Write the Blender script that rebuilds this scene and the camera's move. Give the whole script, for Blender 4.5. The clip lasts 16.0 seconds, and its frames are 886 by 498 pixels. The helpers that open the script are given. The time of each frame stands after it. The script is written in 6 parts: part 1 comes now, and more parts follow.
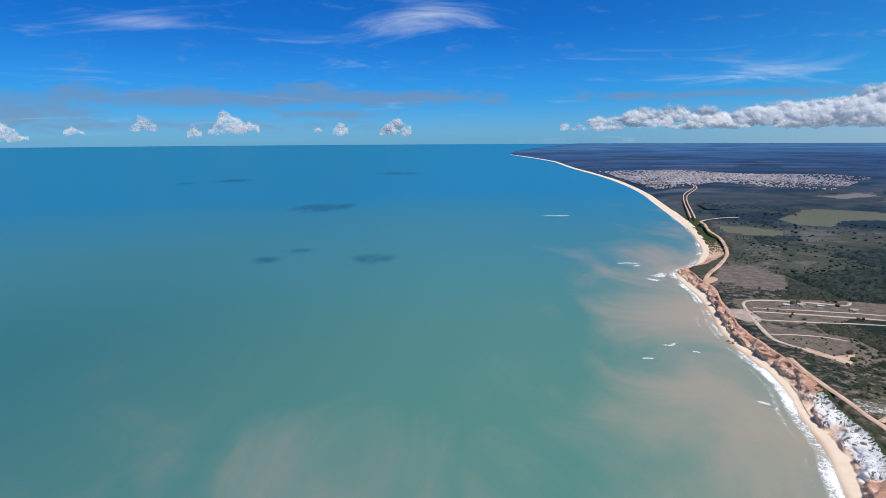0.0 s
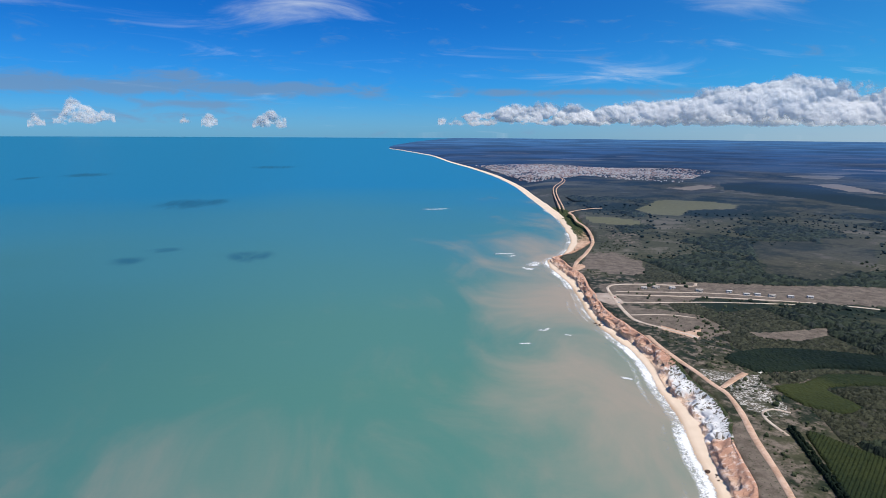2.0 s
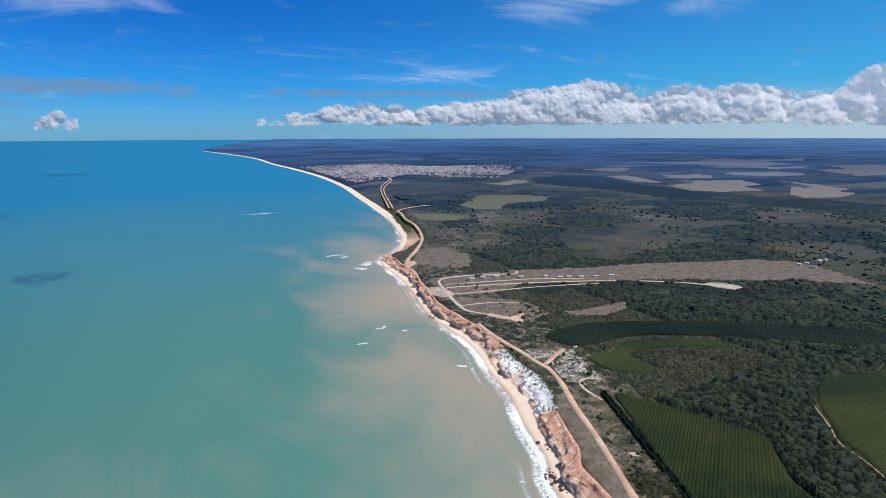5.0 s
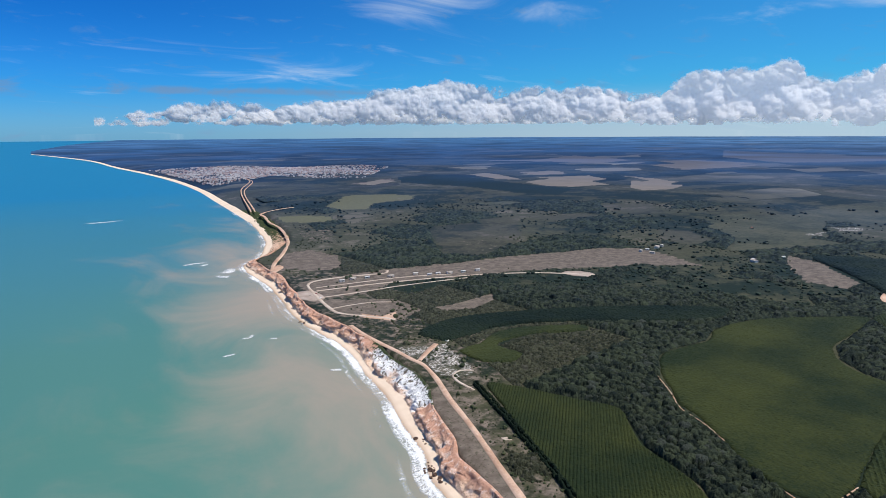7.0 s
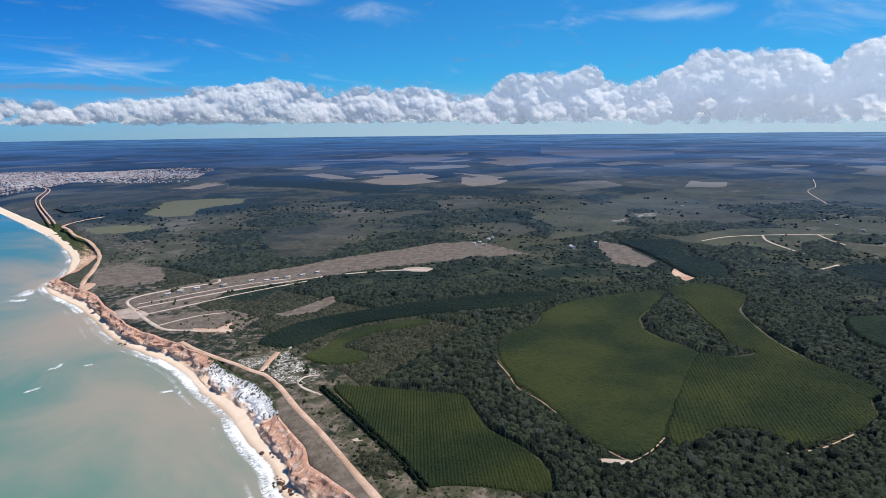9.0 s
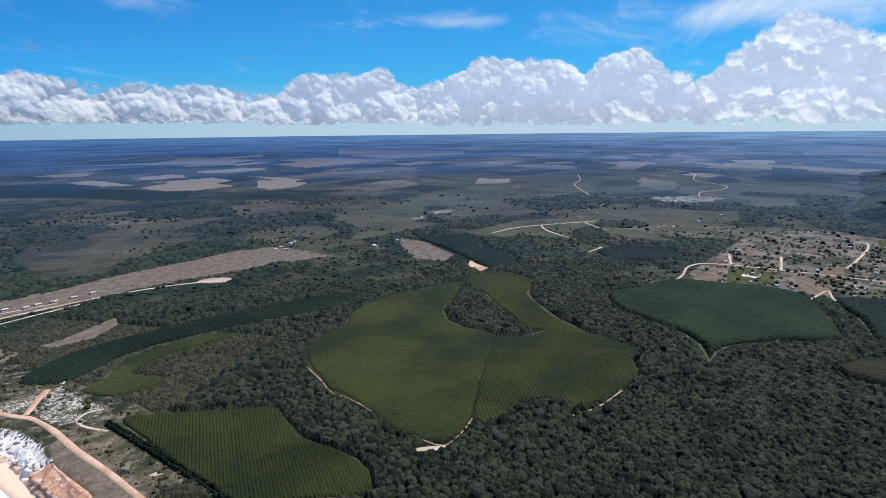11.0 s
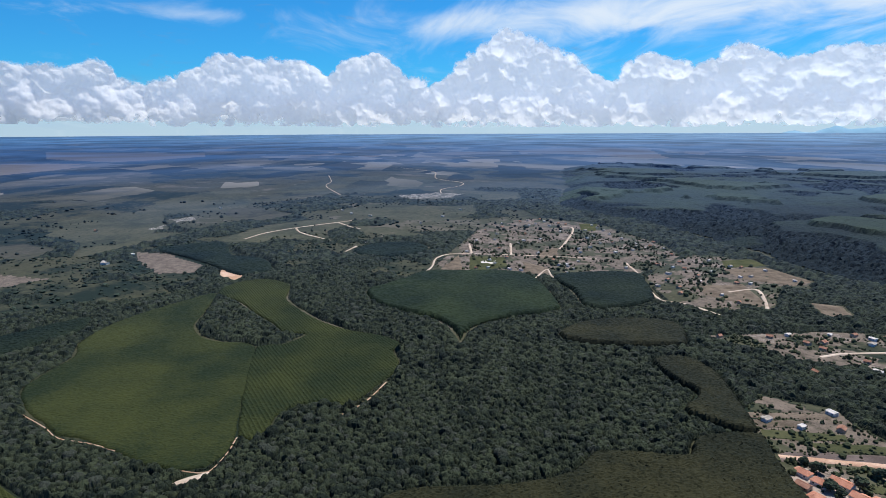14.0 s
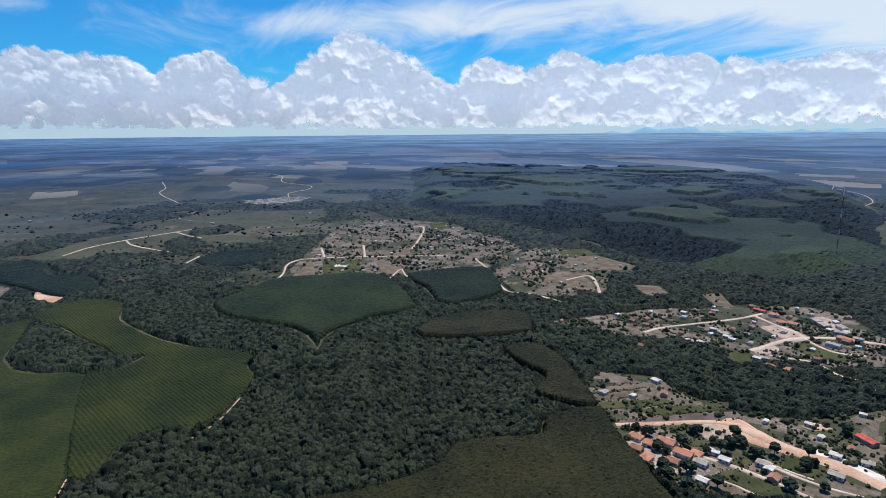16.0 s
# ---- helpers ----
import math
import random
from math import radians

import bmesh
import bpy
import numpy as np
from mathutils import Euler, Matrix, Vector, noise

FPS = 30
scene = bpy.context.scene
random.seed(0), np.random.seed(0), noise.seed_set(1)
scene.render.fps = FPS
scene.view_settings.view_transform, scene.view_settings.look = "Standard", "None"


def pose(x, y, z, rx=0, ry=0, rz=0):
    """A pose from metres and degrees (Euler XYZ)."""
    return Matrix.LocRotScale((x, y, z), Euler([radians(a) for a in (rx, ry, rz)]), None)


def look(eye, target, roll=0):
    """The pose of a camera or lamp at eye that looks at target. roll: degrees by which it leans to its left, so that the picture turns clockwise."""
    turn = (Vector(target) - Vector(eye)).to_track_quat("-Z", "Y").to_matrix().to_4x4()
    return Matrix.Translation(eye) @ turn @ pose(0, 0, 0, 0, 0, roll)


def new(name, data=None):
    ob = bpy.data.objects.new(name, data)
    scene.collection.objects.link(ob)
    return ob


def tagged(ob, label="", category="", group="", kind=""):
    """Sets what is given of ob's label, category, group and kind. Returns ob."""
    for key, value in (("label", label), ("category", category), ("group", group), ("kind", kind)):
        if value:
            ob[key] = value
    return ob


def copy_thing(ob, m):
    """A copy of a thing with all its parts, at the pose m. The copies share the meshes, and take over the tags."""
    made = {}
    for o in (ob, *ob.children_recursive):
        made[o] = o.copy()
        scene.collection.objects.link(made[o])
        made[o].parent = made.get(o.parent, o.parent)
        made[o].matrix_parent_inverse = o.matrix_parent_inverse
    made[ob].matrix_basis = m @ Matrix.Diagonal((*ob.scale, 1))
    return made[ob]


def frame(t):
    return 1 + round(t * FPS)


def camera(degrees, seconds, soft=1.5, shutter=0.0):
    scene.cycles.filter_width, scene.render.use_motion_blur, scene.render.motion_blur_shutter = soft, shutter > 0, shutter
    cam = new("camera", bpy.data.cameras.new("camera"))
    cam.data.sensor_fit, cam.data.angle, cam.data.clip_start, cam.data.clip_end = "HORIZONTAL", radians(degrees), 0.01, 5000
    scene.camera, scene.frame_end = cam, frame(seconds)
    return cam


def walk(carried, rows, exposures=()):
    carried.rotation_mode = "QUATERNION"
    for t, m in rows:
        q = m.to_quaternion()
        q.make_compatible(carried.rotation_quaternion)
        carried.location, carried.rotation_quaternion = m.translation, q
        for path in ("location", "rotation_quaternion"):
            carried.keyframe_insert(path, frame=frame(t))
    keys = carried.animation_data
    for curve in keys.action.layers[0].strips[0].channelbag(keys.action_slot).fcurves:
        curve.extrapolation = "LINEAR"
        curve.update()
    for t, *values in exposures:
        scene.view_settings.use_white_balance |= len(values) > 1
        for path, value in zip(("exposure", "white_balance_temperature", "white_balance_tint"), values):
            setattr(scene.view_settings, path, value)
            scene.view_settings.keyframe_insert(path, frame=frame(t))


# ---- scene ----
cam = camera(73.62, 16.0, soft=0.8)
EYE = (0.0, 0.0, 270.0)
PATH = [
    (0.0, pose(*EYE, 79.48, 0.30, 0.00)),
    (0.5, pose(*EYE, 79.14, -0.18, -2.06)),
    (1.0, pose(*EYE, 79.04, -0.31, -5.17)),
    (1.5, pose(*EYE, 78.98, -0.35, -7.81)),
    (2.0, pose(*EYE, 78.91, -0.40, -11.51)),
    (2.5, pose(*EYE, 78.99, -0.20, -14.69)),
    (3.0, pose(*EYE, 78.96, -0.21, -17.39)),
    (3.5, pose(*EYE, 79.00, -0.03, -20.05)),
    (6.0, pose(*EYE, 78.93, 0.18, -33.72)),
    (6.5, pose(*EYE, 78.93, 0.26, -36.92)),
    (7.0, pose(*EYE, 78.88, 0.35, -40.96)),
    (7.5, pose(*EYE, 78.84, 0.38, -44.57)),
    (8.0, pose(*EYE, 78.79, 0.42, -48.45)),
    (8.5, pose(*EYE, 78.75, 0.54, -52.66)),
    (9.0, pose(*EYE, 78.69, 0.65, -56.77)),
    (9.5, pose(*EYE, 78.67, 0.75, -60.10)),
    (10.0, pose(*EYE, 78.63, 0.72, -65.86)),
    (12.5, pose(*EYE, 78.50, 0.24, -87.73)),
    (13.0, pose(*EYE, 78.48, 0.03, -91.80)),
    (13.5, pose(*EYE, 78.52, 0.17, -95.23)),
    (14.0, pose(*EYE, 78.53, 0.26, -99.56)),
    (14.5, pose(*EYE, 78.55, 0.28, -103.05)),
    (15.0, pose(*EYE, 78.57, 0.39, -106.40)),
    (15.5, pose(*EYE, 78.56, 0.49, -110.12)),
    (16.0, pose(*EYE, 78.60, 0.45, -114.02)),
]
walk(cam, PATH, [(0.0, -0.05), (3.5, -0.05), (7.0, 0.0), (9.0, 0.04), (12.5, 0.15), (14.0, 0.11), (16.0, 0.04)])

# ---------------------------------------------------------------- sky and sun
SUN_AZ, SUN_EL = 148.0, 66.0          # degrees clockwise from +y, and above the horizon
world = bpy.data.worlds.new("sky")
scene.world = world
world.use_nodes = True
wt = world.node_tree


def link(tree, a, b):
    tree.links.new(a, b)


def node(tree, kind, **values):
    n = tree.nodes.new(kind)
    for key, value in values.items():
        if key == "blend":
            n.blend_type = value
        elif key == "op":
            n.operation = value
        elif key == "data":
            n.data_type = value
        elif key == "inputs":
            for slot, v in value.items():
                n.inputs[slot].default_value = v
    return n


def mix_rgb(tree, fac, a, b, blend="MIX"):
    n = tree.nodes.new("ShaderNodeMix")
    n.data_type, n.blend_type = "RGBA", blend
    for slot, v in ((0, fac), (6, a), (7, b)):
        if hasattr(v, "is_linked"):
            link(tree, v, n.inputs[slot])
        elif slot == 0:
            n.inputs[0].default_value = v
        else:
            n.inputs[slot].default_value = (*v, 1)
    return n.outputs[2]


def math_node(tree, op, a, b=0.0, c=0.0, clamp=False):
    n = tree.nodes.new("ShaderNodeMath")
    n.operation, n.use_clamp = op, clamp
    for slot, v in ((0, a), (1, b), (2, c)):
        if hasattr(v, "is_linked"):
            link(tree, v, n.inputs[slot])
        else:
            n.inputs[slot].default_value = v
    return n.outputs[0]


def ramp(tree, value, lo, hi, out_lo=0.0, out_hi=1.0):
    n = tree.nodes.new("ShaderNodeMapRange")
    n.interpolation_type = "SMOOTHSTEP"
    link(tree, value, n.inputs[0])
    for i, v in enumerate((lo, hi, out_lo, out_hi)):
        n.inputs[i + 1].default_value = v
    return n.outputs[0]


def noise_node(tree, vec, scale, detail=5.0, rough=0.55, warp=0.0):
    n = tree.nodes.new("ShaderNodeTexNoise")
    link(tree, vec, n.inputs["Vector"])
    n.inputs["Scale"].default_value, n.inputs["Detail"].default_value = scale, detail
    n.inputs["Roughness"].default_value, n.inputs["Distortion"].default_value = rough, warp
    return n.outputs["Fac"]


def mapping(tree, vec, scale=(1, 1, 1), turn=0.0):
    n = tree.nodes.new("ShaderNodeMapping")
    link(tree, vec, n.inputs[0])
    n.inputs["Scale"].default_value = scale
    n.inputs["Rotation"].default_value = (0, 0, radians(turn))
    return n.outputs[0]


sky = wt.nodes.new("ShaderNodeTexSky")
sky.sky_type, sky.sun_disc = "NISHITA", False
sky.sun_elevation, sky.sun_rotation = radians(SUN_EL), radians(SUN_AZ)
sky.altitude, sky.air_density, sky.dust_density, sky.ozone_density = 200, 1.0, 0.2, 4.0
back = wt.nodes["Background"]
back.inputs[1].default_value = 0.085
coord = wt.nodes.new("ShaderNodeTexCoord").outputs["Generated"]
split = wt.nodes.new("ShaderNodeSeparateXYZ")
link(wt, coord, split.inputs[0])
sky_az = math_node(wt, "MULTIPLY", math_node(wt, "ARCTAN2", split.outputs[0], split.outputs[1]), 57.2958)
sky_el = math_node(wt, "MULTIPLY", math_node(wt, "ARCSINE", split.outputs[2]), 57.2958)
# high thin cirrus: the view direction laid out on a level sheet far up
lift = math_node(wt, "MAXIMUM", split.outputs[2], 0.0)
depth = math_node(wt, "ADD", lift, 0.12)
flat = wt.nodes.new("ShaderNodeCombineXYZ")
link(wt, math_node(wt, "DIVIDE", split.outputs[0], depth), flat.inputs[0])
link(wt, math_node(wt, "DIVIDE", split.outputs[1], depth), flat.inputs[1])
streak = noise_node(wt, mapping(wt, flat.outputs[0], (0.8, 1.4, 1), 35), 1.25, 8, 0.60, 1.0)
broad = noise_node(wt, mapping(wt, flat.outputs[0], (0.35, 0.5, 1), -20), 0.55, 3, 0.5, 0.4)


def sky_spot(az0, el0, wa, we, strength, total):
    """Adds a soft oval of thin cloud, degrees, to the sum so far."""
    a = math_node(wt, "POWER", math_node(wt, "DIVIDE", math_node(wt, "SUBTRACT", sky_az, az0), wa), 2.0)
    b = math_node(wt, "POWER", math_node(wt, "DIVIDE", math_node(wt, "SUBTRACT", sky_el, el0), we), 2.0)
    e = math_node(wt, "EXPONENT", math_node(wt, "MULTIPLY", math_node(wt, "ADD", a, b), -1.0))
    return math_node(wt, "ADD", total, math_node(wt, "MULTIPLY", e, strength))


cover = math_node(wt, "MULTIPLY", broad, 0.32)
for spot in ((-2, 10.5, 6, 2.2, 0.26), (-13, 9.2, 4, 0.9, 0.12), (-25, 9.5, 6, 0.7, 0.14), (-8, 6.8, 6, 0.6, 0.16), (27, 5.2, 12, 1.0, 0.22), (38, 11.4, 7, 1.4, 0.3), (50, 10.4, 3, 1.2, 0.2),
             (66, 9.3, 5, 0.5, 0.18), (78, 9.6, 6, 0.6, 0.22), (100, 9.5, 12, 1.6, 0.34), (118, 10, 9, 2.0, 0.42), (140, 11.4, 13, 3.0, 0.70), (154, 8, 12, 4, 0.55), (112, 4, 40, 5, 0.10)):
    cover = sky_spot(*spot, cover)
veil = ramp(wt, math_node(wt, "ADD", cover, math_node(wt, "MULTIPLY", math_node(wt, "SUBTRACT", streak, 0.5), 0.95)), 0.22, 0.78, 0.0, 0.86)
grey = math_node(wt, "MULTIPLY", broad, 0.1)
for spot in ((-22, 3.6, 16, 0.7, 0.5), (-2, 3.9, 8, 0.6, 0.4), (22, 3.7, 12, 0.4, 0.45), (-10, 2.3, 5, 0.4, 0.45), (-35, 2.2, 6, 0.8, 0.45), (-12, 4.7, 3, 0.7, 0.35), (-24, 1.2, 22, 0.5, 0.25)):
    grey = sky_spot(*spot, grey)
lowmap = wt.nodes.new("ShaderNodeCombineXYZ")
link(wt, sky_az, lowmap.inputs[0])
link(wt, math_node(wt, "MULTIPLY", sky_el, 3.5), lowmap.inputs[1])
rag = noise_node(wt, lowmap.outputs[0], 0.28, 7, 0.6, 0.6)
stratus = ramp(wt, math_node(wt, "ADD", grey, math_node(wt, "MULTIPLY", math_node(wt, "SUBTRACT", rag, 0.5), 1.1)), 0.10, 0.50, 0, 0.78)
low_blue = mix_rgb(wt, ramp(wt, sky_el, 0.0, 4.0), (0.20, 0.68, 1.42), (0.11, 0.66, 1.42))
low_blue = mix_rgb(wt, ramp(wt, sky_el, 3.5, 11.0), low_blue, (0.05, 0.52, 1.26))
low_blue = mix_rgb(wt, ramp(wt, sky_el, 20.0, 40.0), low_blue, (0.55, 0.80, 1.12))
sunward = math_node(wt, "ADD", math_node(wt, "MULTIPLY", split.outputs[0], 0.8), math_node(wt, "MULTIPLY", split.outputs[1], -0.6))
low_blue = mix_rgb(wt, ramp(wt, sunward, -0.55, 0.55), low_blue, mix_rgb(wt, ramp(wt, sky_el, 0.0, 5.0), (0.45, 0.74, 1.25), (0.19, 0.90, 1.42)))
blue = mix_rgb(wt, 1.0, sky.outputs[0], low_blue, "MULTIPLY")
blue = mix_rgb(wt, stratus, blue, (1.9, 3.5, 6.0))
haze = math_node(wt, "MULTIPLY", ramp(wt, sky_el, -0.5, 4.5, 0.66, 0.0), ramp(wt, sky_az, 8, 75, 0.15, 1.0))
blue = mix_rgb(wt, haze, blue, (6.4, 8.4, 9.9))
link(wt, mix_rgb(wt, veil, blue, (9.0, 9.8, 10.6)), back.inputs[0])

sun_data = bpy.data.lights.new("sun", "SUN")
sun_data.energy, sun_data.angle, sun_data.color = 4.6, radians(0.5), (1.0, 0.95, 0.88)
sun = new("sun", sun_data)
sun.matrix_world = look((0, 0, 900), (-math.sin(radians(SUN_AZ)) * math.cos(radians(SUN_EL)) * 10,
                                      -math.cos(radians(SUN_AZ)) * math.cos(radians(SUN_EL)) * 10,
                                      900 - math.sin(radians(SUN_EL)) * 10))

# ---------------------------------------------------------------- materials


def material(name):
    m = bpy.data.materials.new(name)
    m.use_nodes = True
    t = m.node_tree
    shader = t.nodes["Principled BSDF"]
    shader.inputs["Specular IOR Level"].default_value = 0.08
    place = t.nodes.new("ShaderNodeNewGeometry")
    return m, t, shader, place


def bump(t, shader, height, strength, distance):
    b = t.nodes.new("ShaderNodeBump")
    link(t, height, b.inputs["Height"])
    b.inputs["Strength"].default_value, b.inputs["Distance"].default_value = strength, distance
    link(t, b.outputs[0], shader.inputs["Normal"])


# the plan behind the drawn-together distance: true place and range of a point of the ground


def true_plan(t, P):
    level = t.nodes.new("ShaderNodeVectorMath")
    level.operation = "MULTIPLY"
    link(t, P, level.inputs[0])
    level.inputs[1].default_value = (1, 1, 0)
    away = t.nodes.new("ShaderNodeVectorMath")
    away.operation = "LENGTH"
    link(t, level.outputs[0], away.inputs[0])
    near = away.outputs[1]
    q = math_node(t, "DIVIDE", math_node(t, "MAXIMUM", math_node(t, "SUBTRACT", near, 2000.0), 0.0), 2500.0)
    q = math_node(t, "MINIMUM", q, 0.93)
    grow = math_node(t, "SUBTRACT", math_node(t, "DIVIDE", q, math_node(t, "SUBTRACT", 1.0, q)), q)
    reach = math_node(t, "ADD", near, math_node(t, "MULTIPLY", grow, 2500.0))
    wide = t.nodes.new("ShaderNodeVectorMath")
    wide.operation = "SCALE"
    link(t, level.outputs[0], wide.inputs[0])
    link(t, math_node(t, "DIVIDE", reach, math_node(t, "MAXIMUM", near, 1.0)), wide.inputs[3])
    return wide.outputs[0], reach


def painted_haze(t, plan, reach, col, share=0.90):
    """Distance haze painted into the base colour by range, paler inland to the south."""
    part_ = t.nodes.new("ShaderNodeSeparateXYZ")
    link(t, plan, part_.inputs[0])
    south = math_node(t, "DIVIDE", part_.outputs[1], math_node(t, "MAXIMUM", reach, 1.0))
    tone = mix_rgb(t, ramp(t, south, 0.75, -0.75), HAZE_NORTH, HAZE_SOUTH)
    thin = mix_rgb(t, ramp(t, south, 0.75, -0.75), HAZE_NORTH_RIM, HAZE_SOUTH_RIM)
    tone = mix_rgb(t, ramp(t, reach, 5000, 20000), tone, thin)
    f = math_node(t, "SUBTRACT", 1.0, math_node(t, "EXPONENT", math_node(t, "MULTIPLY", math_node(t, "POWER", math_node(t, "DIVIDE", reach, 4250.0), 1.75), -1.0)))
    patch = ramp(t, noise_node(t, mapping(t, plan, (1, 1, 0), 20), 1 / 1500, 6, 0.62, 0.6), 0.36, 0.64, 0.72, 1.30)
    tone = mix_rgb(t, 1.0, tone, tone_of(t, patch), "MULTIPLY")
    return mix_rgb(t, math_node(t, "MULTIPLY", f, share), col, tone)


def tone_of(t, value):
    n = t.nodes.new("ShaderNodeCombineXYZ")
    for k in range(3):
        link(t, value, n.inputs[k])
    return n.outputs[0]


# haze colours painted over the land, and their paler tones at the horizon
HAZE_NORTH, HAZE_SOUTH = (0.020, 0.059, 0.148), (0.056, 0.112, 0.215)
HAZE_NORTH_RIM, HAZE_SOUTH_RIM = (0.040, 0.115, 0.240), (0.15, 0.26, 0.39)


def grained(name, dark, light, coarse, fine, rough=0.9, relief=0.3, deep=0.5, island=0.0, distant=False):
    """Two colours mixed by noise at two sizes (metres), with a fine relief; distant paints haze in by range."""
    m, t, s, g = material(name)
    a = noise_node(t, g.outputs["Position"], 1 / coarse, 4)
    b = noise_node(t, g.outputs["Position"], 1 / fine, 4, 0.65)
    f = ramp(t, math_node(t, "ADD", math_node(t, "MULTIPLY", a, 0.6), math_node(t, "MULTIPLY", b, 0.4)), 0.33, 0.67)
    if island:
        f = math_node(t, "ADD", math_node(t, "MULTIPLY", f, 1 - island), math_node(t, "MULTIPLY", g.outputs["Random Per Island"], island))
    col = mix_rgb(t, f, dark, light)
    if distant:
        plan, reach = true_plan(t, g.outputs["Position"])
        col = painted_haze(t, plan, reach, col, 0.90 if distant is True else distant)
    link(t, col, s.inputs["Base Color"])
    s.inputs["Roughness"].default_value = rough
    if relief:
        bump(t, s, b, relief, deep)
    return m


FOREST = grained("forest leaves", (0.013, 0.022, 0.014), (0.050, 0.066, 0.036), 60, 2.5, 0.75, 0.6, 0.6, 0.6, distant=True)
# bluer than the forest leaves: haze is painted into it
FARWOOD = grained("haze-tinted far woodland", (0.010, 0.020, 0.016), (0.034, 0.048, 0.036), 160, 9, 0.9, 0, 0, 0.5, distant=True)
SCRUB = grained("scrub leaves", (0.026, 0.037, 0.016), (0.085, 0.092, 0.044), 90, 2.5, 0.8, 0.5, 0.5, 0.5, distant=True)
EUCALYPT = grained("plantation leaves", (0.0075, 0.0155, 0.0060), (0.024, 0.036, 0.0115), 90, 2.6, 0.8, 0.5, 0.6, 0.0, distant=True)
# plantation leaves again, darkened to paint in shade
SHADEWOOD = grained("shade-darkened plantation leaves", (0.0055, 0.0115, 0.0060), (0.017, 0.025, 0.0105), 90, 3.0, 0.85, 0.4, 0.6, 0.0, distant=True)
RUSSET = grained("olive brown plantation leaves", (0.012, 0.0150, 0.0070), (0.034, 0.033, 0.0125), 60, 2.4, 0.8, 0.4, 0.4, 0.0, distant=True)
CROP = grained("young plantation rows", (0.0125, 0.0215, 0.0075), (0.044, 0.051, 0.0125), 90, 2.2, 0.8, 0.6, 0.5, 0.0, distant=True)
BARK = grained("bark", (0.06, 0.045, 0.03), (0.16, 0.12, 0.09), 1.0, 0.2, 0.9)
DIRT = grained("packed laterite road", (0.40, 0.235, 0.15), (0.62, 0.44, 0.33), 25, 2.0, 0.95, 0.2, 0.1)
SANDY = grained("pale sandy track", (0.38, 0.29, 0.22), (0.60, 0.50, 0.41), 20, 2.0, 0.95, 0.2, 0.1)
PALE = grained("white sand clearing", (0.5, 0.45, 0.40), (0.78, 0.75, 0.70), 10, 1.5, 0.95, 0.3, 0.2)
TILE = grained("orange clay roof tiles", (0.40, 0.165, 0.10), (0.58, 0.29, 0.195), 6, 0.5, 0.8, 0.4, 0.05)
# town roofs and walls, with part of the haze painted in
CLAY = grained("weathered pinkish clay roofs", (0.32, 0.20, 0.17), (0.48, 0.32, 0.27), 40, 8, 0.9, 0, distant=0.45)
HAZED_WALL = grained("pale town walls with painted haze", (0.42, 0.39, 0.38), (0.72, 0.68, 0.65), 40, 8, 0.9, 0, distant=0.45)
OLDTILE = grained("weathered brown clay tiles", (0.20, 0.10, 0.065), (0.40, 0.22, 0.155), 6, 0.5, 0.85, 0.4, 0.05)
REDTIN = grained("red painted sheet roof", (0.40, 0.06, 0.05), (0.55, 0.12, 0.09), 5, 0.6, 0.5)
FIBRE = grained("grey fibre cement roof", (0.27, 0.235, 0.20), (0.44, 0.39, 0.34), 5, 0.5, 0.85, 0.3, 0.03)
TIN = grained("pale sheet metal roof", (0.42, 0.39, 0.36), (0.66, 0.61, 0.56), 4, 0.4, 0.5, 0.2, 0.02)
PLASTER = grained("white plaster", (0.60, 0.54, 0.47), (0.80, 0.74, 0.66), 3, 0.3, 0.9, 0.15, 0.02)
OCHRE = grained("ochre plaster", (0.42, 0.30, 0.20), (0.62, 0.47, 0.33), 3, 0.3, 0.9, 0.15, 0.02)
WOOD = grained("dark door wood", (0.07, 0.04, 0.025), (0.15, 0.09, 0.05), 1, 0.1, 0.7)
CAR_RED = grained("red car paint", (0.25, 0.02, 0.02), (0.32, 0.03, 0.03), 3, 0.3, 0.3, 0)
CAR_WHITE = grained("white car paint", (0.65, 0.66, 0.67), (0.75, 0.76, 0.77), 3, 0.3, 0.3, 0)
MAST_WHITE = grained("white mast paint", (0.62, 0.62, 0.60), (0.80, 0.80, 0.78), 4, 0.5, 0.5, 0)
MAST_RED = grained("faded red mast paint", (0.20, 0.04, 0.03), (0.30, 0.07, 0.05), 4, 0.5, 0.5, 0)
RUBBER = grained("tyre rubber", (0.015, 0.015, 0.015), (0.03, 0.03, 0.03), 1, 0.1, 0.9, 0)
ROCK = grained("dark wet rock", (0.045, 0.030, 0.025), (0.14, 0.085, 0.06), 6, 0.8, 0.6, 0.6, 0.4)
YARD = grained("trodden pale earth", (0.27, 0.205, 0.165), (0.46, 0.38, 0.32), 18, 2.5, 0.95, 0.2, 0.1)
LAWN = grained("rough green grass", (0.036, 0.044, 0.020), (0.088, 0.090, 0.044), 22, 2.0, 0.95, 0.3, 0.2)
BURNT = grained("purple brown ploughed earth", (0.085, 0.066, 0.058), (0.165, 0.130, 0.115), 20, 1.6, 0.95, 0.3, 0.2)
FALLOW = grained("dry fallow earth", (0.085, 0.068, 0.050), (0.195, 0.155, 0.118), 16, 1.8, 0.95, 0.3, 0.2)
# haze painted in as blue, lightened to offset the unlit faces
HILL = grained("haze-painted far hills", (0.22, 0.40, 0.54), (0.28, 0.46, 0.60), 300, 60, 1.0, 0)

GLASS, gt, gs, gg = material("dark window glass")
gs.inputs["Base Color"].default_value = (0.03, 0.04, 0.05, 1)
gs.inputs["Roughness"].default_value = 0.1


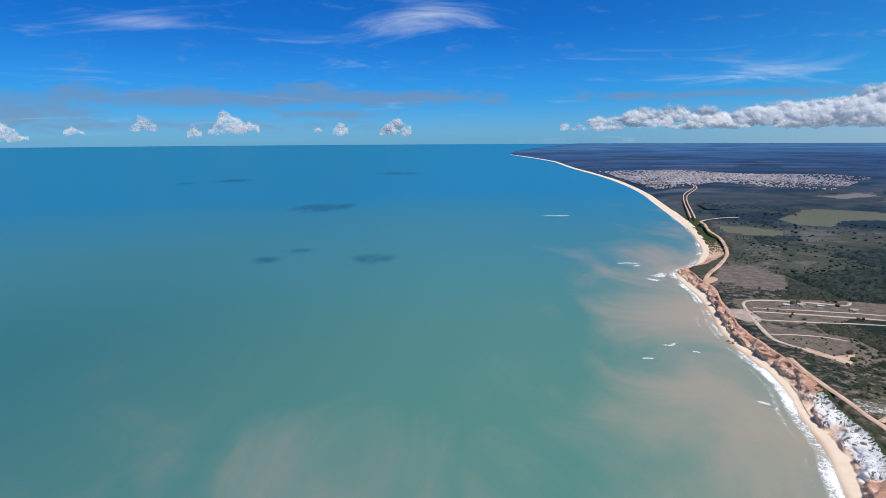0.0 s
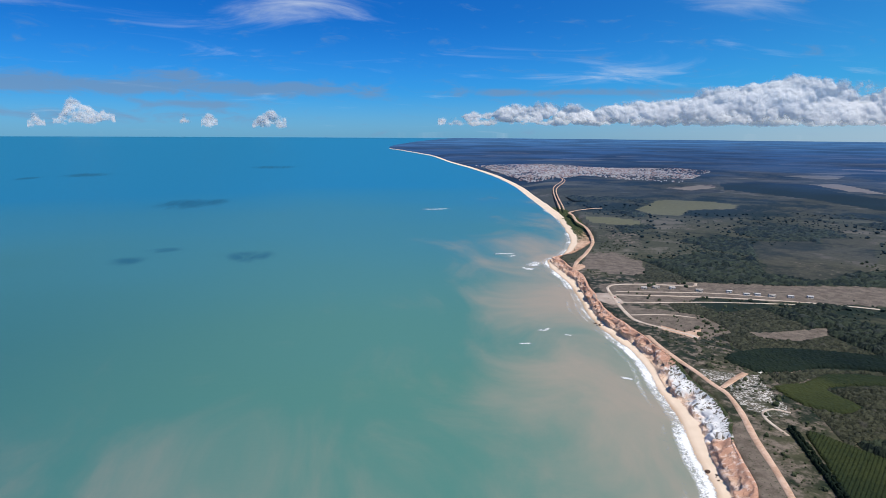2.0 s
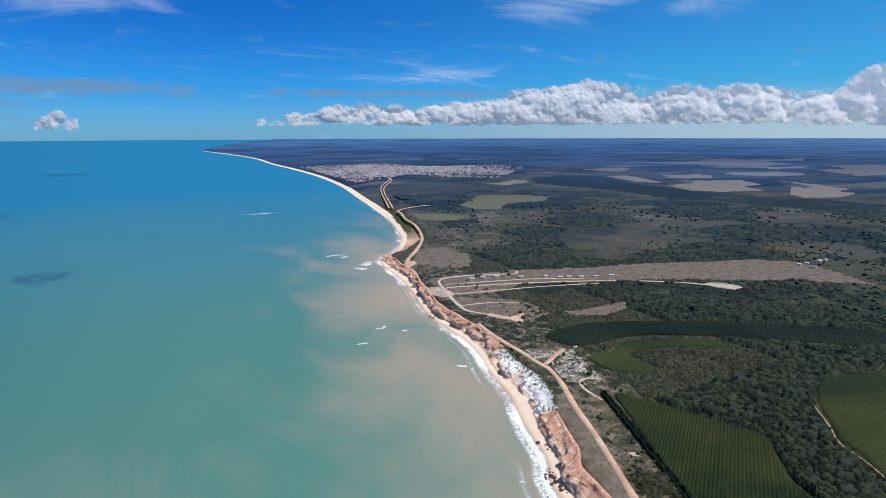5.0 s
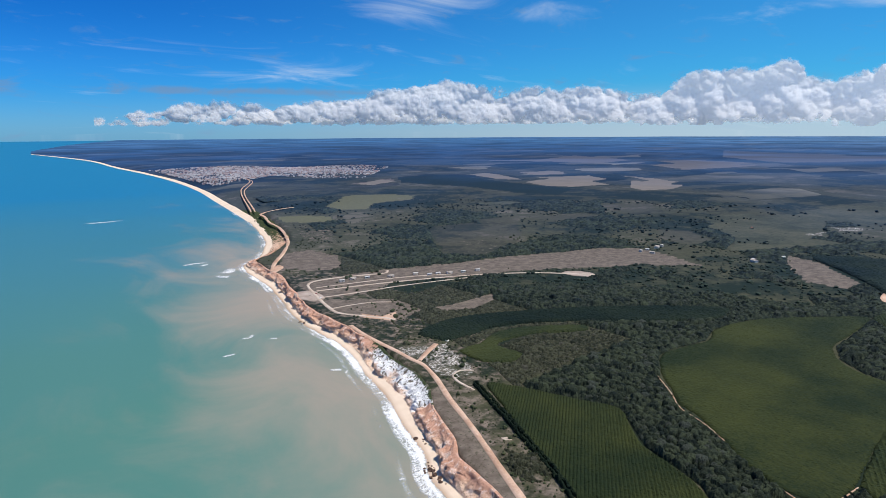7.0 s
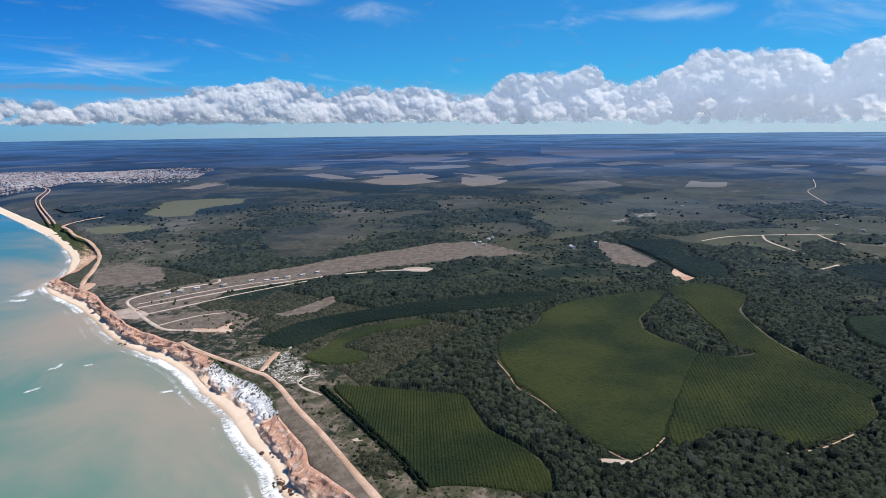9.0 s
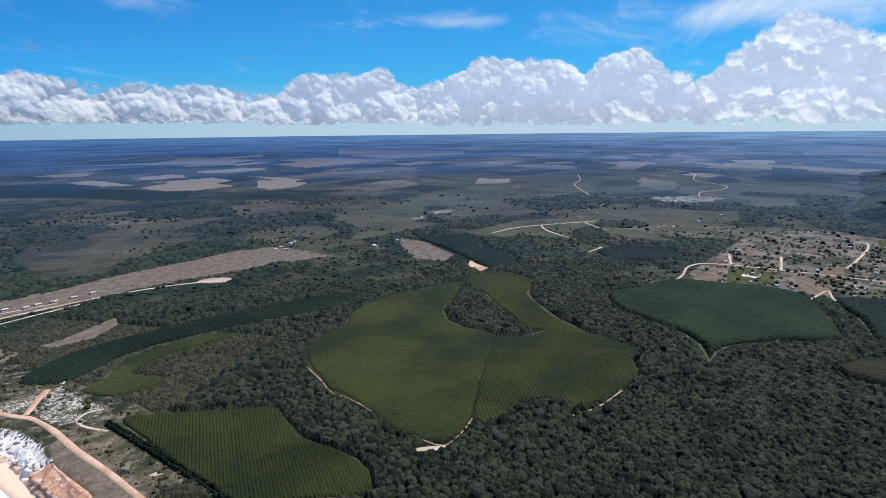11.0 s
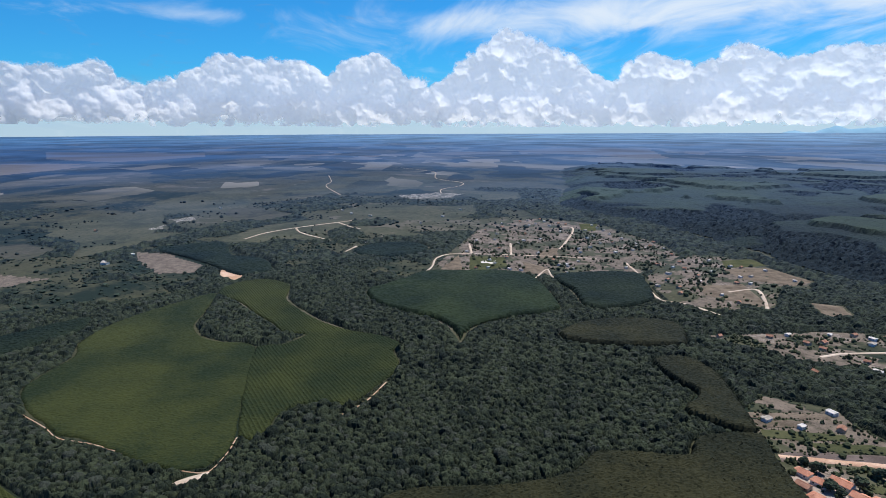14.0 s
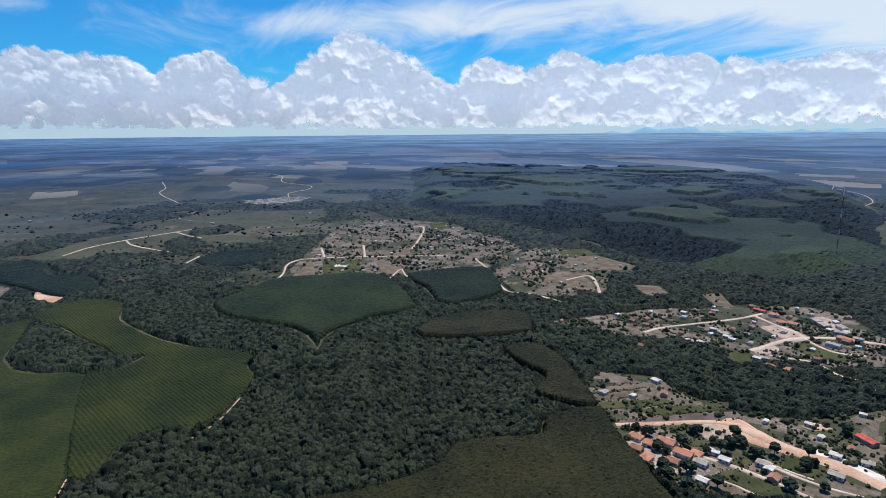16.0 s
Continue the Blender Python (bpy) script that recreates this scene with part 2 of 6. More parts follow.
def attr(t, name):
    a = t.nodes.new("ShaderNodeAttribute")
    a.attribute_name = name
    s = t.nodes.new("ShaderNodeSeparateColor")
    link(t, a.outputs["Color"], s.inputs[0])
    return s.outputs[0], s.outputs[1], s.outputs[2]


# land: woods, scrub and heath in patches, with bare soil, grass and sand where the cover says so
LAND, t, s, g = material("open land")
P = g.outputs["Position"]
soil, grass, sand = attr(t, "cover")
tilled, heath, belt = attr(t, "farm")
plan, reach = true_plan(t, P)
n1, n2, n3 = noise_node(t, P, 1 / 140, 6, 0.6, 0.5), noise_node(t, P, 1 / 14, 5, 0.65), noise_node(t, P, 1 / 2.2, 4, 0.7)
wood = noise_node(t, plan, 1 / 520, 7, 0.62, 0.7)
grove = noise_node(t, plan, 1 / 95, 6, 0.66, 0.4)
speck = noise_node(t, plan, 1 / 16, 4, 0.7)
mott = ramp(t, math_node(t, "ADD", math_node(t, "MULTIPLY", n1, 0.6), math_node(t, "MULTIPLY", n2, 0.4)), 0.36, 0.64)
leaf = mix_rgb(t, speck, (0.007, 0.013, 0.008), (0.026, 0.036, 0.020))
bush = mix_rgb(t, speck, (0.033, 0.036, 0.018), (0.092, 0.088, 0.050))
dry = mix_rgb(t, grove, (0.075, 0.072, 0.050), (0.160, 0.142, 0.105))
cover_ = math_node(t, "ADD", math_node(t, "MULTIPLY", wood, 0.6), math_node(t, "ADD", math_node(t, "MULTIPLY", grove, 0.3), math_node(t, "MULTIPLY", speck, 0.1)))
green = mix_rgb(t, ramp(t, cover_, 0.44, 0.52), leaf, bush)
green = mix_rgb(t, ramp(t, cover_, 0.545, 0.60), green, dry)
ragged = math_node(t, "MULTIPLY", math_node(t, "SUBTRACT", grove, 0.5), 1.3)
green = mix_rgb(t, ramp(t, math_node(t, "ADD", heath, ragged), 0.20, 1.30, 0.0, 0.75), green, mix_rgb(t, speck, (0.040, 0.040, 0.032), (0.105, 0.094, 0.074)))
brown = mix_rgb(t, ramp(t, n2, 0.3, 0.7), (0.105, 0.084, 0.064), (0.205, 0.164, 0.128))
brown = mix_rgb(t, ramp(t, n3, 0.56, 0.66), brown, (0.05, 0.055, 0.03))
meadow = mix_rgb(t, mott, (0.040, 0.046, 0.026), (0.092, 0.090, 0.054))
meadow = mix_rgb(t, ramp(t, speck, 0.60, 0.68), meadow, (0.022, 0.030, 0.014))
pale = mix_rgb(t, ramp(t, n3, 0.47, 0.6), (0.12, 0.105, 0.075), (0.64, 0.60, 0.55))
edge = math_node(t, "MULTIPLY", math_node(t, "SUBTRACT", n2, 0.5), 0.9)
col = mix_rgb(t, ramp(t, math_node(t, "ADD", grass, edge), 0.4, 0.6), green, meadow)
col = mix_rgb(t, ramp(t, math_node(t, "ADD", grass, math_node(t, "MULTIPLY", edge, 0.5)), 0.95, 1.05), col, mix_rgb(t, speck, (0.090, 0.090, 0.042), (0.175, 0.165, 0.085)))
col = mix_rgb(t, ramp(t, math_node(t, "ADD", soil, edge), 0.4, 0.6), col, brown)
lot = mix_rgb(t, ramp(t, n3, 0.4, 0.62), (0.13, 0.106, 0.085), (0.30, 0.25, 0.205))
col = mix_rgb(t, ramp(t, math_node(t, "ADD", soil, edge), 1.15, 1.35), col, lot)
col = mix_rgb(t, ramp(t, math_node(t, "ADD", sand, edge), 0.4, 0.6), col, pale)
# strips of ploughed and fallow land on the far plain
fields = t.nodes.new("ShaderNodeTexVoronoi")
link(t, mapping(t, plan, (1 / 900, 1 / 420, 0), 25), fields.inputs["Vector"])
fields.inputs["Scale"].default_value = 1.0
fields.distance = "CHEBYCHEV"
pick = t.nodes.new("ShaderNodeSeparateColor")
link(t, fields.outputs["Color"], pick.inputs[0])
side = t.nodes.new("ShaderNodeSeparateXYZ")
link(t, plan, side.inputs[0])
inland = ramp(t, math_node(t, "SUBTRACT", side.outputs[0], math_node(t, "MULTIPLY", side.outputs[1], 0.9)), 1500, 6500)
farmed = math_node(t, "MULTIPLY", ramp(t, pick.outputs[0], 0.60, 0.64), math_node(t, "MULTIPLY", ramp(t, noise_node(t, plan, 1 / 2600, 3), 0.42, 0.54), math_node(t, "MULTIPLY", inland, ramp(t, reach, 3300, 4500))))
crop = mix_rgb(t, pick.outputs[1], (0.10, 0.098, 0.075), (0.42, 0.39, 0.33))
crop = mix_rgb(t, ramp(t, speck, 0.35, 0.65), crop, mix_rgb(t, 0.25, crop, (0.05, 0.05, 0.03)))
col = mix_rgb(t, farmed, col, crop)
strips = t.nodes.new("ShaderNodeTexVoronoi")
link(t, mapping(t, plan, (1 / 520, 1 / 230, 0), -15), strips.inputs["Vector"])
strips.inputs["Scale"].default_value = 1.0
strips.distance = "MANHATTAN"
toss = t.nodes.new("ShaderNodeSeparateColor")
link(t, strips.outputs["Color"], toss.inputs[0])
outer = ramp(t, reach, 2300, 3400)
uneven = ramp(t, noise_node(t, plan, 1 / 1700, 4), 0.40, 0.56)
light_strip = math_node(t, "MULTIPLY", math_node(t, "MULTIPLY", ramp(t, toss.outputs[0], 0.80, 0.83), outer), uneven)
dark_strip = math_node(t, "MULTIPLY", math_node(t, "MULTIPLY", ramp(t, toss.outputs[0], 0.20, 0.17), outer), 0.85)
col = mix_rgb(t, dark_strip, col, (0.008, 0.014, 0.010))
col = mix_rgb(t, light_strip, col, mix_rgb(t, toss.outputs[1], (0.12, 0.112, 0.082), (0.36, 0.33, 0.275)))
stubble = mix_rgb(t, math_node(t, "ADD", math_node(t, "MULTIPLY", grove, 0.7), math_node(t, "MULTIPLY", speck, 0.3)), (0.17, 0.142, 0.105), (0.34, 0.285, 0.22))
fray = math_node(t, "MULTIPLY", math_node(t, "SUBTRACT", grove, 0.5), 0.7)
col = mix_rgb(t, ramp(t, math_node(t, "ADD", tilled, fray), 0.42, 0.58), col, stubble)
col = mix_rgb(t, ramp(t, math_node(t, "ADD", belt, fray), 0.42, 0.58), col, mix_rgb(t, speck, (0.008, 0.016, 0.008), (0.022, 0.030, 0.014)))
# haze by range painted over all the land colours
link(t, painted_haze(t, plan, reach, col), s.inputs["Base Color"])
s.inputs["Roughness"].default_value = 1.0
s.inputs["Specular IOR Level"].default_value = 0.05
bump(t, s, n2, 0.4, 1.5)

# closed woods: each crown its own green, finer leaves within


def leafy(name, dark, light, grey, share=0.85):
    m, t, s, g = material(name)
    P = g.outputs["Position"]
    crown, twig, _b = attr(t, "cover")
    coarse, fine = noise_node(t, P, 1 / 80, 4), noise_node(t, P, 1 / 1.1, 4, 0.75)
    f = math_node(t, "ADD", math_node(t, "MULTIPLY", crown, 0.62), math_node(t, "ADD", math_node(t, "MULTIPLY", coarse, 0.40), math_node(t, "MULTIPLY", fine, 0.45)))
    col = mix_rgb(t, ramp(t, f, 0.38, 1.10), dark, light)
    col = mix_rgb(t, ramp(t, twig, 0.78, 0.95), col, mix_rgb(t, fine, dark, grey))
    # haze by range painted into the leaf colour
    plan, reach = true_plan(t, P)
    link(t, painted_haze(t, plan, reach, col, share), s.inputs["Base Color"])
    s.inputs["Roughness"].default_value = 0.8
    bump(t, s, fine, 0.8, 0.8)
    return m


CANOPY = leafy("forest canopy leaves", (0.0065, 0.0110, 0.0080), (0.050, 0.061, 0.032), (0.074, 0.082, 0.060))
ROLLING = leafy("rolling plantation leaves", (0.0045, 0.0090, 0.0075), (0.035, 0.050, 0.0175), (0.05, 0.055, 0.03), 0.72)
BUSHES = leafy("coastal scrub leaves", (0.017, 0.020, 0.0105), (0.072, 0.072, 0.040), (0.115, 0.104, 0.078))

# sea: turquoise near the camera to deep blue far off, with silt carried along the shore
SEA, t, s, g = material("tropical sea water")
P = g.outputs["Position"]
silt, nearness, dark_patch = attr(t, "tint")
w1 = noise_node(t, mapping(t, P, (1.0, 0.55, 1), -20), 1 / 150, 7, 0.60, 0.7)
w2 = noise_node(t, mapping(t, P, (0.35, 1.0, 1), 15), 1 / 9, 5, 0.7)
col = mix_rgb(t, nearness, (0.016, 0.168, 0.312), (0.072, 0.192, 0.158))
col = mix_rgb(t, ramp(t, math_node(t, "ADD", silt, math_node(t, "MULTIPLY", math_node(t, "SUBTRACT", w1, 0.5), 1.5)), 0.20, 1.12, 0.0, 0.88), col, (0.345, 0.275, 0.215))
w3 = noise_node(t, mapping(t, P, (1.0, 0.3, 1), -8), 1 / 45, 6, 0.65, 0.8)
col = mix_rgb(t, ramp(t, math_node(t, "ADD", math_node(t, "MULTIPLY", dark_patch, 0.8), math_node(t, "MULTIPLY", math_node(t, "MULTIPLY", math_node(t, "SUBTRACT", w3, 0.5), 2.6), dark_patch)), 0.15, 1.0, 0, 0.7), col, (0.012, 0.075, 0.135))
# darker towards the left, painting in the lens's dim corner
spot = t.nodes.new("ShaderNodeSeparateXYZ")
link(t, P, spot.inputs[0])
col = mix_rgb(t, math_node(t, "MULTIPLY", ramp(t, spot.outputs[0], 150, -650, 0, 0.75), ramp(t, nearness, 0.45, 1.0, 0.25, 1.0)), col, (0.018, 0.106, 0.134))
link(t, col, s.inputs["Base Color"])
s.inputs["Roughness"].default_value = 0.5
s.inputs["IOR"].default_value = 1.33
s.inputs["Specular IOR Level"].default_value = 0.16
bump(t, s, w2, 0.25, 0.6)

# beach sand, damp at the water
BEACH, t, s, g = material("golden beach sand")
P = g.outputs["Position"]
damp, shade_, _b = attr(t, "cover")
n1, n2 = noise_node(t, P, 1 / 18, 4), noise_node(t, P, 1 / 1.2, 4, 0.7)
dry = mix_rgb(t, n1, (0.64, 0.49, 0.355), (0.80, 0.66, 0.52))
link(t, mix_rgb(t, damp, dry, (0.40, 0.27, 0.175)), s.inputs["Base Color"])
s.inputs["Roughness"].default_value = 0.9
bump(t, s, n2, 0.3, 0.15)

# cliff: red and ochre beds, white where the kaolin is bare, scrub on the ledges
CLIFF, t, s, g = material("layered clay cliff")
P = g.outputs["Position"]
white, plant, _b = attr(t, "cover")
sep = t.nodes.new("ShaderNodeSeparateXYZ")
link(t, P, sep.inputs[0])
n1, n2, n3 = noise_node(t, P, 1 / 22, 5, 0.6), noise_node(t, mapping(t, P, (1, 1, 0.3)), 1 / 5, 5, 0.65), noise_node(t, P, 1 / 1.2, 4, 0.7)
bed = math_node(t, "ADD", math_node(t, "MULTIPLY", sep.outputs[2], 0.045), math_node(t, "MULTIPLY", n1, 0.9))
red = mix_rgb(t, ramp(t, bed, 0.45, 1.0), (0.72, 0.52, 0.37), (0.58, 0.32, 0.215))
red = mix_rgb(t, ramp(t, n2, 0.5, 0.66), red, (0.78, 0.60, 0.49))
# dark specks painted by noise in place of crevice shade
red = mix_rgb(t, ramp(t, n3, 0.33, 0.45, 1, 0), red, (0.32, 0.15, 0.095))
# the chalk's dark tone is earth, and gully shade painted in
chalk = mix_rgb(t, ramp(t, n2, 0.41, 0.47), (0.16, 0.135, 0.105), (0.82, 0.80, 0.77))
col = mix_rgb(t, ramp(t, math_node(t, "ADD", white, math_node(t, "SUBTRACT", n1, 0.5)), 0.4, 0.6), red, chalk)
col = mix_rgb(t, ramp(t, math_node(t, "ADD", plant, math_node(t, "MULTIPLY", math_node(t, "SUBTRACT", n2, 0.5), 1.6)), 0.45, 0.6), col, (0.045, 0.058, 0.025))
link(t, col, s.inputs["Base Color"])
s.inputs["Roughness"].default_value = 0.95
bump(t, s, math_node(t, "ADD", n3, math_node(t, "MULTIPLY", n2, 2.0)), 0.8, 1.2)

# foam: white, with ragged holes
FOAM, t, s, g = material("white surf foam")
P = g.outputs["Position"]
thick, _a, _b = attr(t, "cover")
n1, n2 = noise_node(t, P, 1 / 7, 7, 0.78, 1.6), noise_node(t, P, 1 / 1.6, 4, 0.7)
rag = math_node(t, "ADD", math_node(t, "MULTIPLY", math_node(t, "SUBTRACT", n1, 0.5), 1.7), math_node(t, "MULTIPLY", math_node(t, "SUBTRACT", n2, 0.5), 0.7))
f = math_node(t, "ADD", thick, math_node(t, "MULTIPLY", rag, math_node(t, "MULTIPLY", thick, 2.2, clamp=True)))
s.inputs["Base Color"].default_value = (0.80, 0.81, 0.80, 1)
s.inputs["Roughness"].default_value = 0.8
link(t, ramp(t, f, 0.30, 0.85), s.inputs["Alpha"])

# cloud vapour: white, scattering light through, thinning at edge and foot, with an added glow
CLOUD, t, s, g = material("cumulus vapour")
P = g.outputs["Position"]
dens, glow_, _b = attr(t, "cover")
n1, n2 = noise_node(t, P, 1 / 60, 7, 0.62), noise_node(t, P, 1 / 22, 6, 0.65)
s.inputs["Base Color"].default_value = (0.84, 0.83, 0.82, 1)
s.inputs["Roughness"].default_value = 1.0
s.inputs["Specular IOR Level"].default_value = 0.0
# emission stands in for light scattered inside the cloud
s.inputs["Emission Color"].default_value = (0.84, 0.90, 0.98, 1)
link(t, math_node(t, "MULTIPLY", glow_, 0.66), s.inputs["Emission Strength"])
d_ = math_node(t, "ADD", dens, math_node(t, "MULTIPLY", math_node(t, "SUBTRACT", n1, 0.5), 0.9))
d_ = math_node(t, "ADD", d_, math_node(t, "MULTIPLY", math_node(t, "SUBTRACT", n2, 0.5), 0.35))
bump(t, s, math_node(t, "ADD", n1, math_node(t, "MULTIPLY", n2, 0.5)), 0.7, 16)
seep = t.nodes.new("ShaderNodeBsdfTranslucent")
seep.inputs[0].default_value = (0.72, 0.72, 0.73, 1)
link(t, s.inputs["Normal"].links[0].from_socket, seep.inputs["Normal"])
both = t.nodes.new("ShaderNodeMixShader")
both.inputs[0].default_value = 0.46
link(t, s.outputs[0], both.inputs[1])
link(t, seep.outputs[0], both.inputs[2])
clear = t.nodes.new("ShaderNodeBsdfTransparent")
thin = t.nodes.new("ShaderNodeMixShader")
link(t, ramp(t, d_, 0.0, 0.42), thin.inputs[0])
link(t, clear.outputs[0], thin.inputs[1])
link(t, both.outputs[0], thin.inputs[2])
link(t, thin.outputs[0], t.nodes["Material Output"].inputs[0])

# ---------------------------------------------------------------- the plan, in metres on the ground
# x and y from the point below the camera; the coast runs from the far cape to the near shore
COAST_SEEN = [(1150, 10250), (1250, 8700), (1300, 7100), (1190, 5580), (1150, 4600), (1090, 3740), (990, 2990), (870, 2400), (800, 2060), (740, 1780), (680, 1570), (630, 1420), (582, 1323), (536, 1242), (503, 1208), (477, 1187), (453, 1107), (438, 985), (412, 877), (397, 823), (385, 759), (381, 706), (375, 640), (362, 586), (346, 532), (336, 485), (315, 431), (300, 390), (289, 362), (272, 332), (264, 302)]
bare1_plan = [(463, 916), (545, 920), (637, 903), (763, 854), (897, 827), (1022, 777), (1102, 746), (1106, 691), (1073, 605), (991, 618), (896, 679), (796, 733), (594, 813), (509, 790), (438, 810)]
bare2_plan = [(554, 1167), (622, 1180), (635, 1069), (580, 974), (534, 984), (514, 1035), (485, 1029)]
bare3_plan = [(546, 650), (598, 644), (665, 649), (636, 618), (590, 610), (546, 624)]
bare4_plan = [(430, 796), (530, 726), (522, 653), (465, 639), (428, 726)]
bare5_plan = [(1335, 447), (1317, 389), (1238, 270), (1117, 276), (1119, 335), (1214, 394)]
bare6_plan = [(1022, 777), (1113, 753), (1178, 694), (1166, 620), (1112, 520), (1048, 579)]
red_plan = [(338, 425), (332, 384), (301, 337), (283, 298), (276, 270), (288, 253), (302, 282), (319, 317), (349, 391), (361, 431)]
plot1_plan = [(456, -359), (437, -434), (417, -419), (435, -350)]
plot3_plan = [(394, -340), (396, -355), (362, -445), (337, -438), (352, -393), (378, -333)]
farb5_plan = [(1620, 2590), (1800, 2650), (1960, 2720), (1890, 2570), (1650, 2470)]
BARE = [bare1_plan, bare2_plan, bare3_plan, bare4_plan, bare5_plan, bare6_plan, red_plan, plot1_plan, plot3_plan, farb5_plan]
TILLED = [
    [(2528, 2690), (2716, 2671), (2557, 2355), (2427, 2130), (2356, 2295)],
    [(2337, 2050), (2618, 2112), (2611, 2240), (2946, 2083), (2785, 1844), (2628, 1841), (2519, 1643), (2271, 1708), (2219, 1813)],
    [(2865, 2570), (3123, 2526), (3113, 2389), (2933, 2241), (2753, 2346)],
    [(3720, 3923), (4318, 3613), (5392, 4012), (4918, 3259), (4122, 2765), (4032, 3271)],
    [(1628, 2556), (1898, 2692), (1881, 2539), (1664, 2454)],
    [(3076, 1960), (3032, 1719), (2892, 1501), (2621, 1436), (2586, 1578), (2862, 1657)],
    [(4710, 2677), (5273, 2601), (5070, 1954), (4274, 2035)],
    [(6296, 2774), (7169, 2287), (7165, 1549), (6295, 1335), (5349, 1841), (5689, 2361)],
    [(4567, 3652), (5242, 3563), (4745, 2906), (4152, 2820)],
    [(6500, 599), (6556, 11), (6053, 136), (6146, 483)],
    [(6087, -140), (6181, -388), (5698, -337), (5728, -156)],
    [(6528, -460), (6414, -696), (5903, -598), (6125, -456)],
    [(8102, 3635), (7408, 2083), (6590, 1383), (5420, 2024), (6048, 2714)],
    [(7100, -2095), (7869, -2978), (7535, -3411), (4708, -2800), (4836, -2612), (5571, -2348), (6224, -1903)],
    [(6156, -3756), (5749, -3826), (5161, -3352), (5412, -3335)],
    [(3617, -2277), (3442, -2341), (3305, -2230), (3440, -2167)],
    [(6575, -799), (6905, -1505), (6543, -2000), (5902, -1136)],
    [(4138, 2380), (4694, 2359), (4732, 1818), (4270, 1800), (3810, 1938)],
    [(2812, 1729), (2744, 1392), (2497, 1326), (2351, 1388), (2455, 1514)],
    [(2304, -3231), (2048, -3353), (1934, -3219), (2158, -3077)],
    [(2023, -2909), (1652, -2946), (1549, -2749), (1662, -2629)],
    [(7710, -3434), (7314, -3931), (4970, -2864), (5430, -2418)],
    [(6241, -3823), (5918, -3928), (5362, -3523), (5608, -3454)],
    [(2423, -2491), (2421, -2709), (2244, -2598), (2224, -2368)],
    [(3649, -2299), (3631, -2465), (3372, -2301), (3412, -2174)],
]
GRAZED = [
    [(1758, 837), (1914, 772), (1930, 650), (1882, 543), (1597, 520), (1571, 404), (1464, 449), (1390, 501), (1410, 563), (1573, 688)],
    [(2262, 686), (2662, 559), (2761, 418), (2224, 331), (1991, 426), (2021, 551)],
    [(2551, 285), (2927, 223), (3237, 51), (3463, -281), (3158, -472), (2732, -421), (2508, -209), (2444, -7), (2464, 141)],
    [(1905, 15), (2085, -95), (1976, -282), (1968, -436), (1771, -402), (1630, -261), (1704, -149), (1788, -55)],
    [(1448, 298), (1654, 212), (1735, 95), (1701, -25), (1573, 16), (1484, 79), (1449, 150), (1389, 203)],
    [(1590, -31), (1574, -108), (1418, -199), (1419, -139), (1490, -49)],
    [(2133, 673), (2645, 579), (2227, 328), (2052, 323), (1920, 480), (1985, 609)],
    [(2450, -512), (2367, -705), (2112, -652), (2082, -512), (2262, -473)],
    [(1506, 1558), (1639, 1535), (1650, 1450), (1495, 1445)],
]
HEATHS = [
    [(1027, 1249), (1169, 1223), (1182, 1099), (1065, 947), (865, 867), (815, 942)],
    [(1365, 1233), (1444, 1150), (1566, 1133), (1576, 1051), (1359, 1081)],
    [(1826, 1235), (1941, 1107), (1754, 946), (1658, 1029), (1716, 1136)],
    [(1237, 1258), (1363, 1215), (1030, 908), (912, 928)],
    [(1947, 383), (2072, 307), (1857, 153), (1737, 223), (1769, 313)],
    [(1444, 800), (1497, 746), (1407, 631), (1290, 635), (1332, 728)],
    [(6637, -940), (6120, -1586), (4904, -1501), (4144, -1012), (4266, -648)],
    [(2730, -2176), (2379, -2363), (1947, -2111), (1755, -1811), (2084, -1862)],
]
BELTS = [
    [(2049, 2769), (2375, 2745), (2290, 2230), (2254, 1976), (2201, 1642), (1934, 1517), (1886, 1701), (1925, 2051), (1883, 2292), (1852, 2475)],
    [(1385, 429), (1433, 355), (1318, 263), (1205, 212), (1148, 256), (1283, 357)],
]
yellow1_plan = [(1060, 1860), (1290, 2110), (1370, 2100), (1470, 2040), (1520, 1920), (1420, 1820), (1310, 1810), (1220, 1800), (1110, 1680), (1040, 1730)]
yellow2_plan = [(810, 1740), (890, 1700), (940, 1610), (890, 1510), (810, 1540), (770, 1610)]
pasture1_plan = [(1600, 740), (1820, 760), (2010, 670), (2100, 590), (1720, 500), (1423, 467), (1292, 545), (1480, 610), (1570, 710)]
g1_plan = [(1459, 314), (1610, 230), (1720, 110), (1740, -20), (1640, -10), (1620, 60), (1400, 35), (1414, 118), (1461, 193), (1397, 253)]
plot2_plan = [(435, -350), (411, -431), (394, -422), (420, -348)]
plot4_plan = [(422, -343), (394, -422), (365, -456), (359, -450), (394, -353), (404, -338)]
plota_plan = [(287, -350), (288, -366), (263, -368), (258, -349)]
plotb_plan = [(282, -404), (286, -424), (267, -424), (263, -402)]
plotc_plan = [(265, -390), (265, -402), (244, -406), (242, -391)]
plotd_plan = [(295, -375), (296, -389), (284, -390), (282, -376)]
plote_plan = [(450, -646), (446, -664), (413, -661), (408, -639), (424, -624)]
plotf_plan = [(455, -558), (452, -589), (435, -577), (432, -547)]
plotg_plan = [(548, -648), (542, -684), (509, -665), (509, -624)]
MEADOWS = [yellow1_plan, yellow2_plan, pasture1_plan, g1_plan, plot2_plan, plot4_plan, plota_plan, plotb_plan, plotc_plan, plotd_plan, plote_plan, plotf_plan, plotg_plan] + GRAZED
